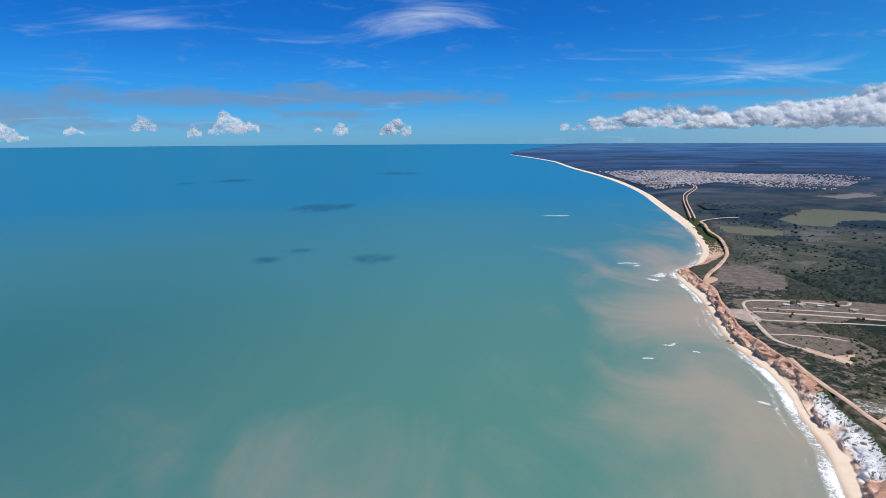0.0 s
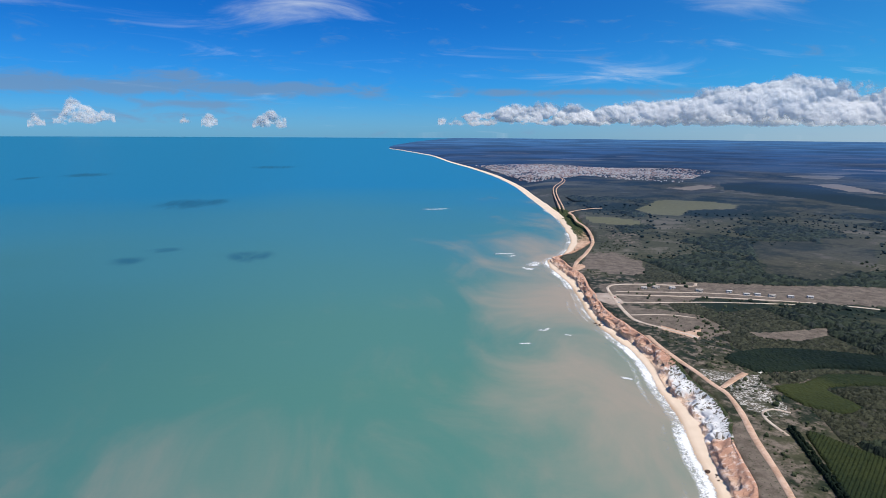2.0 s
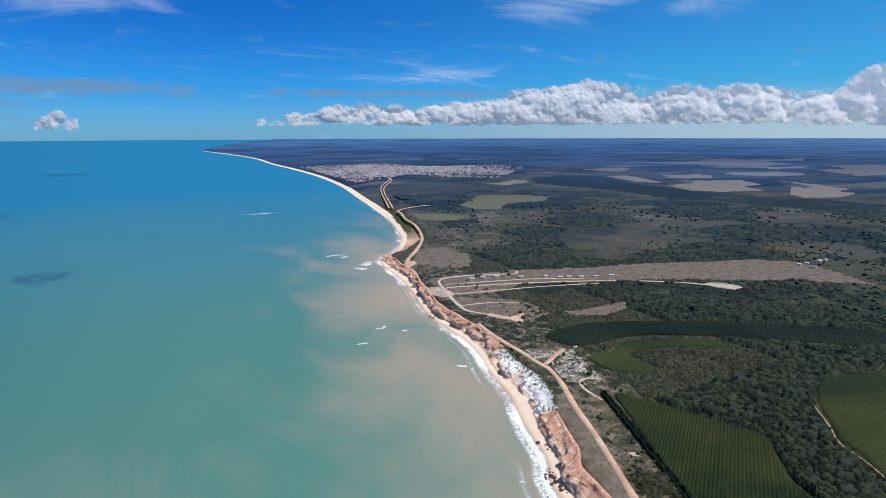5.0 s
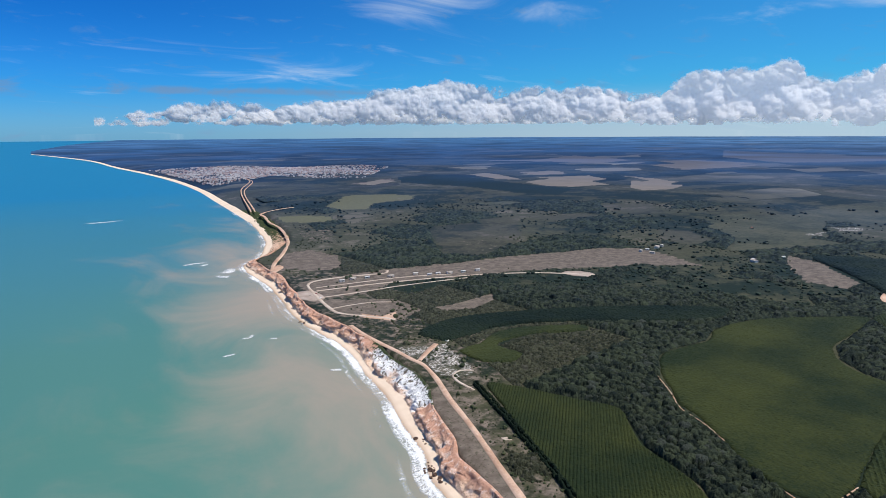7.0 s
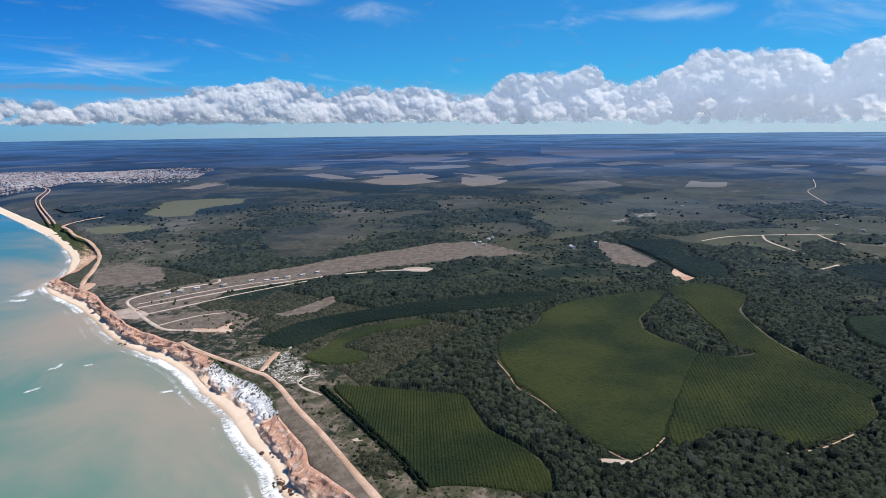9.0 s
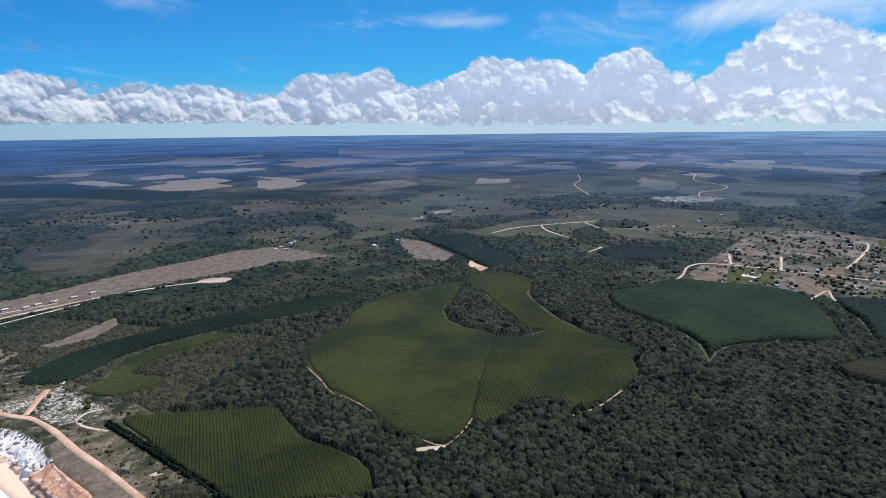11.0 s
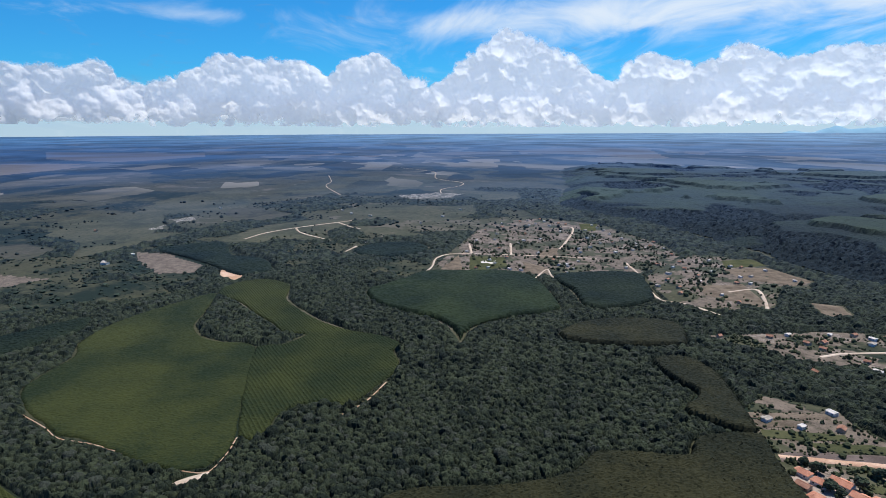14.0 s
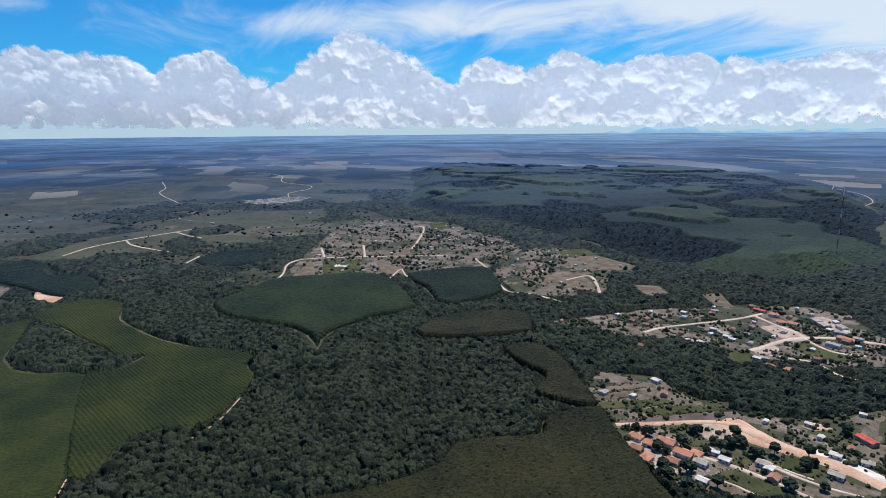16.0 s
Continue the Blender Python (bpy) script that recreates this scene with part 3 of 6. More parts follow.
scarwhite_plan = [(407, 560), (435, 535), (463, 529), (442, 495), (430, 449), (416, 430), (391, 438), (384, 458), (398, 499), (396, 529)]
scar2_plan = [(2330, -200), (2410, -380), (2350, -490), (2200, -400), (2180, -240)]
scar3_plan = [(1810, 510), (1870, 450), (1800, 420), (1750, 470)]
scar4_plan = [(1640, 520), (1720, 490), (1630, 460)]
WHITE_SAND = [scarwhite_plan, scar2_plan, scar3_plan, scar4_plan]
verge_plan = [(374, 438), (355, 394), (323, 317), (306, 279), (293, 251), (309, 235), (321, 274), (342, 325), (376, 392), (386, 428)]
VERGES = [verge_plan]
v1_plan = [(1008, -126), (1134, -188), (1267, -248), (1600, -400), (1640, -580), (1470, -680), (1317, -684), (1199, -695), (1079, -665), (994, -578), (954, -511), (986, -349), (1035, -192)]
v2_plan = [(920, -509), (1026, -609), (1080, -705), (1058, -744), (955, -770), (835, -766), (833, -697), (722, -599), (785, -597), (722, -542), (783, -478)]
v3_plan = [(645, -433), (636, -510), (629, -585), (605, -668), (580, -753), (532, -820), (487, -824), (410, -776), (357, -682), (379, -634), (411, -605), (426, -571), (464, -572), (518, -547), (556, -491)]
v4_plan = [(456, -359), (478, -394), (439, -443), (410, -434), (374, -437), (340, -456), (314, -487), (296, -577), (215, -434), (267, -320), (295, -311), (362, -325)]
VILLAGES = [v1_plan, v2_plan, v3_plan, v4_plan]
road_plan = [(285, 240), (290, 251), (303, 280), (317, 310), (337, 354), (357, 403), (380, 452), (393, 490), (393, 509), (396, 545), (397, 582), (401, 627), (407, 662)]
branch_plan = [(397, 501), (428, 520), (447, 530)]
loop_plan = [(424, 439), (413, 449), (399, 445), (392, 432), (389, 402)]
road2_plan = [(464, 640), (464, 651), (442, 688), (425, 722), (427, 750), (446, 825), (467, 892), (479, 908), (495, 914), (538, 909), (588, 892), (621, 880), (636, 897)]
lane_a_plan = [(461, 853), (546, 830), (643, 796), (741, 752), (828, 691), (895, 606)]
lane_b_plan = [(444, 813), (524, 796), (576, 788), (658, 766), (732, 743)]
lane_c_plan = [(472, 872), (550, 853), (631, 829), (706, 790)]
road3_plan = [(471, 1043), (510, 1108), (560, 1178), (631, 1294), (680, 1410), (720, 1530), (740, 1630), (780, 1750), (800, 1820), (890, 1890), (960, 1910)]
road4_plan = [(810, 1890), (1070, 2600), (1290, 3020), (1360, 3210), (1550, 4050)]
road4b_plan = [(800, 1900), (1080, 2660), (1310, 3100), (1380, 3300)]
track1_plan = [(1452, 238), (1530, 200), (1600, 130), (1700, -20)]
track2_plan = [(1600, 130), (1520, 110), (1400, 35)]
track3_plan = [(1680, 20), (1600, -10), (1550, -40)]
track4_plan = [(1258, 1), (1316, -25)]
edge1_plan = [(558, 297), (529, 266), (507, 246), (492, 214), (461, 168), (448, 148), (435, 124), (433, 110), (457, 101), (483, 97)]
edge2_plan = [(509, 10), (531, -12), (574, -36)]
roadv_plan = [(334, -427), (308, -430), (277, -435), (255, -443), (222, -446)]
roadw_plan = [(378, -333), (361, -375), (346, -413), (331, -431)]
roadx_plan = [(1046, -534), (949, -513), (801, -469), (772, -495), (715, -510)]
roady_plan = [(555, -527), (559, -560), (544, -675), (545, -732)]
roadz_plan = [(453, -595), (459, -672), (441, -719), (398, -755)]
track5_plan = [(3430, 80), (3040, 60), (2820, 80), (2370, 10)]
track6_plan = [(4030, -390), (3650, -550), (3110, -490), (2840, -570), (2680, -530), (2530, -420), (2370, -390)]
track7_plan = [(966, -326), (1023, -367), (967, -358), (943, -370)]
track8_plan = [(998, -117), (1076, -157), (1162, -183), (1192, -222), (1135, -401), (1093, -495)]
track9_plan = [(1490, -560), (1460, -590), (1252, -489), (1194, -454)]
track10_plan = [(1293, -277), (1194, -261)]
track11_plan = [(1283, -371), (1162, -338)]
track12_plan = [(820, -597), (826, -648), (778, -627), (724, -592)]
track14_plan = [(1690, -2640), (1530, -2380), (1380, -2160)]
track15_plan = [(1620, -2550), (1420, -2400), (1260, -2190), (1200, -2040)]
track13_plan = [(429, 748), (459, 745), (493, 735), (515, 718)]
lane_d_plan = [(307, -360), (287, -371), (260, -380), (231, -387)]
lane_e_plan = [(281, -395), (244, -406), (221, -420)]
lane_f_plan = [(281, -345), (268, -351), (251, -355)]
lane_g_plan = [(275, -400), (262, -404), (250, -409)]
lane_h_plan = [(545, -713), (511, -705), (464, -696), (447, -685), (409, -677), (386, -697)]
lane_i_plan = [(435, -601), (417, -614), (399, -626), (366, -616), (348, -620)]
lane_j_plan = [(531, -620), (505, -614), (480, -600)]
ROADS = [
    (road_plan, 6.5, DIRT, "packed reddish dirt road along the cliff top"),
    (branch_plan, 7, DIRT, "short reddish dirt branch road"),
    (loop_plan, 3, SANDY, "looping white sand track"),
    (road2_plan, 5.5, SANDY, "pale dirt road to the cliff-top lots"),
    (lane_a_plan, 5.5, SANDY, "wide pale sandy lane between building lots"),
    (lane_b_plan, 4.2, SANDY, "pale sandy lane between building lots"),
    (lane_c_plan, 3.2, SANDY, "pale sandy lane between building lots"),
    (road3_plan, 8, DIRT, "reddish dirt road behind the headland"),
    (road4_plan, 5, DIRT, "straight dirt road to the town"),
    (road4b_plan, 5, DIRT, "straight dirt road to the town"),
    (track1_plan, 5.5, SANDY, "pale track over green hills"),
    (track2_plan, 5.5, SANDY, "pale track over green hills"),
    (track3_plan, 5, SANDY, "pale track over green hills"),
    (track4_plan, 5, SANDY, "pale sandy village track"),
    (edge1_plan, 1.1, DIRT, "narrow pale track round the plantation edge"),
    (edge2_plan, 1.0, DIRT, "narrow pale track round the plantation edge"),
    (roadv_plan, 13, DIRT, "wide reddish dirt road through the village"),
    (roadw_plan, 7, DIRT, "dirt road between village lots"),
    (roadx_plan, 5, SANDY, "pale sandy village track"),
    (roady_plan, 5, SANDY, "pale sandy village track"),
    (roadz_plan, 8, SANDY, "pale sandy village track"),
    (track5_plan, 3.2, SANDY, "pale winding track on the far plain"),
    (track6_plan, 3.2, SANDY, "pale winding track on the far plain"),
    (track7_plan, 4, SANDY, "pale sandy village track"),
    (track8_plan, 4.5, SANDY, "pale sandy village track"),
    (track9_plan, 5, SANDY, "pale sandy village track"),
    (track10_plan, 5, SANDY, "pale sandy village track"),
    (track11_plan, 5, SANDY, "pale sandy village track"),
    (track12_plan, 5, SANDY, "pale sandy village track"),
    (track14_plan, 3.2, SANDY, "pale winding track on the far plain"),
    (track15_plan, 3.2, SANDY, "pale winding track on the far plain"),
    (track13_plan, 3, SANDY, "narrow pale footpath over dry grass"),
    (lane_d_plan, 4.5, SANDY, "pale sandy village track"),
    (lane_e_plan, 3.5, SANDY, "pale sandy village track"),
    (lane_f_plan, 2.2, SANDY, "pale sandy village track"),
    (lane_g_plan, 2.2, SANDY, "pale sandy village track"),
    (lane_h_plan, 5, SANDY, "pale sandy village track"),
    (lane_i_plan, 4, SANDY, "pale sandy village track"),
    (lane_j_plan, 3.5, SANDY, "pale sandy village track"),
]
hedge_plan = [(396, 411), (372, 354), (351, 306), (329, 256), (313, 225)]
HEDGE_LINE = hedge_plan
pad_plan = [(340, 319), (346, 317), (345, 311), (338, 313)]
spot1_plan = [(564, 550), (581, 555), (596, 563), (582, 551), (566, 545)]
spot2_plan = [(496, 542), (517, 554), (521, 553), (505, 539)]
spot3_plan = [(462, 535), (472, 540), (474, 536), (463, 526)]
scar5_plan = [(448, 697), (455, 673), (473, 663), (491, 673), (461, 637), (455, 652), (440, 679)]
plaza1_plan = [(508, -679), (500, -706), (456, -698), (452, -668), (484, -669)]
plaza2_plan = [(457, -600), (455, -635), (441, -626), (439, -592)]
sandlot_plan = [(343, -407), (343, -438), (320, -438), (289, -438), (269, -437), (279, -424), (306, -413), (324, -395)]
sandpit_plan = [(307, -477), (306, -494), (293, -497), (298, -479)]
yard1_plan = [(357, -324), (359, -342), (346, -342), (323, -344), (303, -330), (301, -317), (307, -312), (336, -315)]
shedyard_plan = [(505, -773), (501, -793), (448, -769), (436, -744), (455, -740), (481, -752)]
carpark_plan = [(427, 865), (458, 860), (447, 801), (423, 811)]
broadend_plan = [(866, 663), (889, 654), (900, 631), (895, 606), (871, 610), (856, 642)]
sandpatch_plan = [(467, 1034), (501, 1081), (507, 1062), (474, 1027)]
clear1_plan = [(1217, 238), (1096, 226), (1060, 213), (1042, 191), (1078, 184), (1106, 211)]
bare7_plan = [(419, 133), (428, 124), (433, 111), (428, 108), (413, 122)]
CLEARINGS = [
    (carpark_plan, YARD, "pale gravel parking area at the cliff edge", "parking area"),
    (broadend_plan, YARD, "bare pale sand at the end of the lots", "bare ground"),
    (sandpatch_plan, DIRT, "bare reddish earth behind the headland", "bare ground"),
    (clear1_plan, DIRT, "bare reddish clearing in the forest", "clearing"),
    (pad_plan, SANDY, "pale concrete pad in the scrub", "pad"),
    (spot1_plan, PALE, "bare white sand scar by the plantation", "bare ground"),
    (spot2_plan, PALE, "bare white sand scar by the plantation", "bare ground"),
    (spot3_plan, PALE, "bare white sand scar by the plantation", "bare ground"),
    (scar5_plan, DIRT, "eroded reddish earth at the road end", "bare ground"),
    (yard1_plan, YARD, "trodden pale earth between the terracotta houses", "yard"),
    (shedyard_plan, YARD, "pale gravel yard around metal sheds", "yard"),
    (plaza1_plan, YARD, "bare pale earth square in the village", "square"),
    (plaza2_plan, YARD, "bare pale earth yard in the village", "yard"),
    (sandlot_plan, DIRT, "broad bare reddish earth beside the village road", "bare ground"),
    (sandpit_plan, DIRT, "small reddish sand heap in the scrub", "bare ground"),
    (bare7_plan, SANDY, "bare sandy corner of the plantation", "clearing"),
    ([(451, -356), (432, -431), (423, -421), (440, -355)], FALLOW, "dry brown fallow plot with dark hedge lines", "field"),
    ([(437, -353), (426, -397), (414, -389), (423, -350)], FALLOW, "dry brown fallow plot", "field"),
    ([(421, -347), (399, -412), (389, -407), (395, -370), (408, -341)], LAWN, "olive green rough pasture beside the plots", "field"),
    ([(392, -370), (383, -414), (359, -452), (359, -436), (380, -370)], LAWN, "olive green rough pasture", "field"),
    ([(384, -338), (367, -409), (351, -451), (338, -444), (358, -374), (372, -329)], BURNT, "purple brown ploughed field", "field"),
    ([(332, -368), (327, -382), (318, -377), (322, -365)], LAWN, "green lawn between terracotta houses", "field"),
    ([(293, -375), (293, -391), (287, -393), (280, -376), (287, -369)], LAWN, "dark green fenced paddock", "field"),
    ([(288, -359), (284, -370), (240, -382), (251, -358), (284, -349)], LAWN, "long dark green paddock beside the lane", "field"),
    ([(282, -419), (274, -437), (257, -436), (251, -410), (272, -403)], LAWN, "green paddock beside the sandy road", "field"),
    ([(283, -450), (255, -458), (231, -460), (224, -446), (252, -446), (276, -439)], PALE, "bare white gravel strip along the village road", "bare ground"),
    ([(347, -400), (335, -426), (324, -411), (323, -385), (336, -387)], YARD, "pale bare earth with scattered bushes", "bare ground"),
    ([(288, -336), (284, -346), (255, -351), (264, -329)], FALLOW, "dry brown paddock", "field"),
    ([(450, -649), (446, -679), (398, -686), (384, -658), (407, -637)], LAWN, "mown green sports field in the village", "field"),
    ([(460, -565), (452, -591), (427, -565), (439, -540)], LAWN, "pale green paddock in the village", "field"),
    ([(744, -678), (719, -708), (674, -687), (677, -645)], FALLOW, "dry bare plot at the wood edge", "field"),
    ([(653, -732), (646, -763), (584, -722), (602, -701)], FALLOW, "reddish bare plot below the plantation", "field"),
    ([(1178, -401), (1215, -459), (1114, -422), (1118, -386)], FALLOW, "pinkish bare plot in the hill village", "field"),
    ([(1116, -200), (1184, -232), (1036, -212), (1042, -163)], FALLOW, "brown bare plot in the hill village", "field"),
    ([(1165, -250), (1141, -320), (1055, -300), (1031, -222)], LAWN, "olive plot in the hill village", "field"),
    ([(1111, -261), (1131, -301), (1100, -295), (1080, -263)], PALE, "white sand yard in the hill village", "bare ground"),
    ([(1523, -634), (1501, -678), (1399, -628), (1395, -588)], LAWN, "bright green garden plot on the hill", "field"),
    ([(960, -680), (958, -770), (848, -776), (832, -724), (887, -671)], FALLOW, "broad bare slope in the hill village", "field"),
    ([(1025, -725), (1026, -788), (969, -778), (968, -692)], LAWN, "olive pasture at the hill village edge", "field"),
    ([(865, -574), (861, -651), (764, -616), (733, -587), (814, -551)], FALLOW, "bare reddish clearing above the village", "field"),
    ([(1098, -343), (1031, -374), (982, -356), (1001, -317)], FALLOW, "brown plot above the plantation", "field"),
]
rolling_plan = [(4300, -1990), (3650, -2257), (3070, -2750), (2300, -2900), (1500, -2450), (1000, -1805), (692, -1268), (660, -1090), (655, -930), (780, -870), (900, -830), (1182, -836), (1507, -829), (1681, -747), (1900, -720), (2600, -1000), (3763, -1432)]
d1_plan = [(453, 576), (518, 593), (586, 573), (656, 533), (716, 496), (773, 451), (829, 399), (859, 352), (793, 344), (729, 388), (659, 457), (596, 504), (545, 525), (494, 522), (459, 530)]
d3_plan = [(1357, 407), (1412, 283), (1260, 229), (1202, 159), (1098, 135), (1074, 186), (1172, 260), (1258, 328)]
p1_plan = [(927, -30), (961, -64), (1035, -140), (1030, -212), (1010, -292), (967, -321), (872, -319), (781, -303), (765, -276), (758, -228), (734, -174), (706, -148), (672, -134), (733, -131), (774, -111), (809, -76), (861, -39)]
p2_plan = [(959, -355), (979, -411), (954, -511), (883, -495), (802, -462), (773, -416), (767, -359), (786, -341), (863, -354)]
p3_plan = [(678, -260), (710, -300), (719, -346), (708, -399), (684, -428), (613, -397), (619, -351), (632, -297), (656, -263)]
p4_plan = [(573, -330), (576, -370), (528, -379), (462, -361), (408, -337), (427, -313), (459, -299), (489, -333), (526, -326)]
p5_plan = [(410, -279), (406, -336), (363, -324), (312, -309), (299, -303), (272, -296), (254, -288), (258, -240), (282, -170), (322, -80), (352, -20), (368, -11), (379, -31), (379, -68), (373, -113), (380, -160), (404, -187), (395, -234), (387, -260)]
# dark field under cloud shade, drawn as a block of darkened leaves
p6_plan = [(1264, -15), (1330, -70), (1332, -147), (1268, -180), (1208, -158), (1179, -85), (1211, -29)]
PLANTATIONS = [
    (d1_plan, 2.4, 3.5, 20, "dark green eucalyptus plantation strip"),
    (d3_plan, 3, 4.5, 10, "dark green eucalyptus plantation"),
    (p1_plan, 2.6, 6.5, 70, "dark green eucalyptus plantation on a rise"),
    (p2_plan, 2.6, 6.5, 70, "dark green eucalyptus plantation"),
    (p3_plan, 2.0, 6.5, 60, "dark green eucalyptus plantation"),
    (p4_plan, 1.6, 7, 60, "tall dark eucalyptus plantation in rows"),
    (p5_plan, 1.35, 6.5, 60, "tall dark eucalyptus plantation in rows"),
    (p6_plan, 3, 5, 0, "plantation patch darkened for cloud shade"),
]
f1_plan = [(411, 407), (431, 370), (450, 317), (463, 283), (437, 253), (418, 231), (408, 199), (398, 174), (383, 157), (360, 146), (338, 193), (327, 215), (317, 223), (335, 260), (359, 312), (389, 369)]
f2_plan = [(615, 327), (649, 326), (703, 314), (753, 327), (829, 312), (915, 255), (962, 207), (849, 202), (802, 204), (755, 186), (729, 157), (719, 126), (703, 111), (603, 105), (532, 102), (485, 98), (457, 101), (438, 113), (436, 129), (449, 158), (479, 197), (505, 232), (512, 251), (535, 270), (560, 294)]
f3_plan = [(703, 111), (704, 83), (737, 54), (748, 82), (789, 102), (845, 134), (899, 160), (962, 205), (1025, 184), (1041, 143), (997, 96), (909, 92), (868, 78), (790, 38), (739, -4), (715, -40), (681, -63), (660, -51), (624, -55), (585, -41), (576, -33), (535, -7), (525, 9), (535, 21), (534, 50), (515, 68), (491, 71), (474, 85), (485, 98)]
f4_plan = [(451, 495), (486, 496), (529, 511), (564, 506), (611, 479), (643, 451), (630, 433), (598, 451), (567, 472), (532, 478), (500, 475), (501, 436), (471, 426), (447, 451)]
CROPS = [
    (f1_plan, 0.93, 2.0, 36, 2.8, "green young plantation in close rows"),
    (f2_plan, 1.5, 2.0, 60, 3.0, "broad green young plantation"),
    (f3_plan, 1.25, 2.2, 21, 3.75, "green young plantation in slanting rows"),
    (f4_plan, 2.0, 2.5, 50, 0, "bright green young plantation"),
]
DARK_PATCHES = [(-167, 1337, 60, 65, 0), (-408, 1330, 40, 45, 0), (-360, 1441, 45, 30, 0), (-510, 2380, 110, 175, 0), (-400, 2420, 50, 125, 0), (-1420, 4030, 150, 200, 0), (-360, 4810, 180, 225, 0), (-1640, 3790, 60, 125, 0)]
BREAKERS = [(433, 1158, 60, 44, 10), (406, 1118, 45, 28, -20), (404, 1269, 70, 18, 0), (414, 1245, 30, 16, 0), (400, 2090, 150, 28, 5), (330, 572, 16, 14, 10), (300, 750, 32, 10, 20), (254, 700, 26, 8, 10), (323, 721, 14, 8, 0), (387, 1270, 18, 10, 0)]
HOUSE_HOME = [(352, -332, 20), (334, -349, 20), (337, -320, 20), (300, -350, 20), (307, -372, 30), (267, -500, -10), (443, -743, 20)]
HOUSE_PLACES = [(278, -392, 3, 20), (272, -390, 4, 110), (338, -335, 0, 20), (315, -348, 1, 20), (310, -355, 0, 110), (323, -317, 0, 110), (312, -325, 2, 110), (310, -332, 2, 20), (282, -332, 4, 20), (295, -370, 4, 20), (263, -454, 4, 20), (245, -427, 3, 20), (262, -382, 2, 110), (432, -430, 4, 10), (515, -486, 2, 0), (428, -584, 3, 30), (406, -567, 2, 20), (392, -579, 2, 20), (326, -603, 4, 20), (311, -591, 2, 20), (421, -694, 6, 10), (421, -741, 3, 20), (422, -720, 2, 10), (505, -552, 4, 10), (495, -560, 4, 10), (553, -736, 5, 10), (488, -761, 6, -25), (472, -752, 6, -25), (457, -742, 4, -25), (456, -764, 6, -25), (474, -780, 4, -25), (442, -753, 4, -25), (432, -726, 0, 20), (423, -726, 0, 20), (531, -735, 0, 20), (505, -715, 0, 20), (494, -722, 0, 20), (409, -568, 0, 20), (392, -578, 0, 20), (431, -577, 4, 20), (504, -611, 3, 20), (496, -605, 4, 20), (486, -603, 4, 20), (523, -612, 4, 20), (502, -549, 4, 10), (591, -632, 4, 10),
    (527, 880, 4, -20), (574, 871, 4, -20), (610, 849, 3, -20), (654, 833, 4, -20), (687, 808, 4, -20), (706, 798, 3, -20), (760, 779, 4, -20), (550, 881, 3, -20), (670, 812, 4, -20), (731, 787, 4, -20), (1238, 672, 4, 15), (1214, 670, 6, 15), (1175, 671, 4, 100), (1252, 470, 6, 60), (1238, 472, 4, 60), (1305, 456, 3, 60), (1305, 442, 4, 150), (1637, 635, 2, 40), (2044, 404, 6, 30), (1915, 7, 4, 20), (1841, -21, 4, 20), (1779, -76, 3, 70), (1860, -369, 4, 10), (1730, -289, 4, 50), (1338, -49, 4, 30), (1615, -208, 4, 0), (1149, 671, 4, 20), (1151, 645, 3, 110), (1222, 465, 6, 60)]
SETTLEMENTS = [(v1_plan, 62, (2, 3, 4, 4), 20), (v2_plan, 22, (2, 3, 4, 4), 30), (v3_plan, 30, (2, 2, 3, 4, 4), 20), (v4_plan, 9, (2, 3, 4, 4), 20)]
TREE_PLACES = [(330, -336), (323, -338), (327, -357), (308, -320), (310, -367), (307, -379), (337, -384), (296, -337), (318, -408), (307, -401), (289, -402), (286, -414), (290, -397), (262, -427), (272, -435), (263, -418), (272, -320), (279, -314), (298, -314), (319, -384), (296, -331), (353, -345), (364, -343), (282, -498), (249, -381), (238, -403), (272, -336), (310, -393)]
CARS = [(452, 837, 30), (444, 809, 30)]
ROCKS = [(385, 758, 3.5, 10), (305, 370, 4, 7), (279, 337, 3.5, 16), (278, 322, 3, 6), (302, 380, 3, 4)]
CLOUD_TOPS = [(5, 0.6), (12, 1.0), (18, 2.5), (26, 2.4), (33, 3.1), (36.5, 4), (41, 4.7), (45, 3.8), (52, 3.7), (57, 3.8), (59, 3.1), (65, 5.2), (67.6, 4.6), (70.3, 5.4), (73, 3.9), (76, 4.5), (80, 6.5), (83.4, 5.9), (85, 6.3), (87.3, 6.3), (88.8, 4.6), (90.2, 6), (93.3, 7.3), (96, 4.6), (99, 4.1), (101.5, 6.2), (105, 8.5), (108.6, 7.4), (112.5, 5.8), (114.9, 4.0), (117.5, 6.7), (121.5, 5.2), (125, 6.8), (129, 5.4), (132, 5.9), (137, 6.1), (143, 5.2), (147, 5.7), (160, 5)]
SMALL_CLOUDS = [(-31.4, 1.5, 0.8), (-26.4, 2.0, 1.1), (-19.6, 2.5, 1.7), (-17.6, 1.6, 0.7), (-9.6, 1.3, 0.7), (-4.5, 2.1, 1.5), (-22.4, 1.1, 0.6), (-11.5, 1.4, 0.5), (-36, 1.8, 1.5)]
TOWN_PLAN = [(1180, 4620), (1520, 4760), (1830, 4770), (2130, 4210), (2670, 4090), (2640, 3660), (1850, 2830), (1690, 3050), (1600, 3460), (1300, 3160), (1080, 2990), (1070, 3390)]
COAST = [(7000, 32000), (3300, 20000), (1900, 14500), (1350, 12000)] + COAST_SEEN + [
    (246, 250), (218, 160), (184, 50), (146, -60), (105, -200), (60, -400), (0, -700), (-150, -1500), (-500, -3500), (-1500, -9000), (-4000, -31000)]

EYE_Z, R_NEAR, R_FAR, PLAIN = 270.0, 2000.0, 4500.0, 14.0


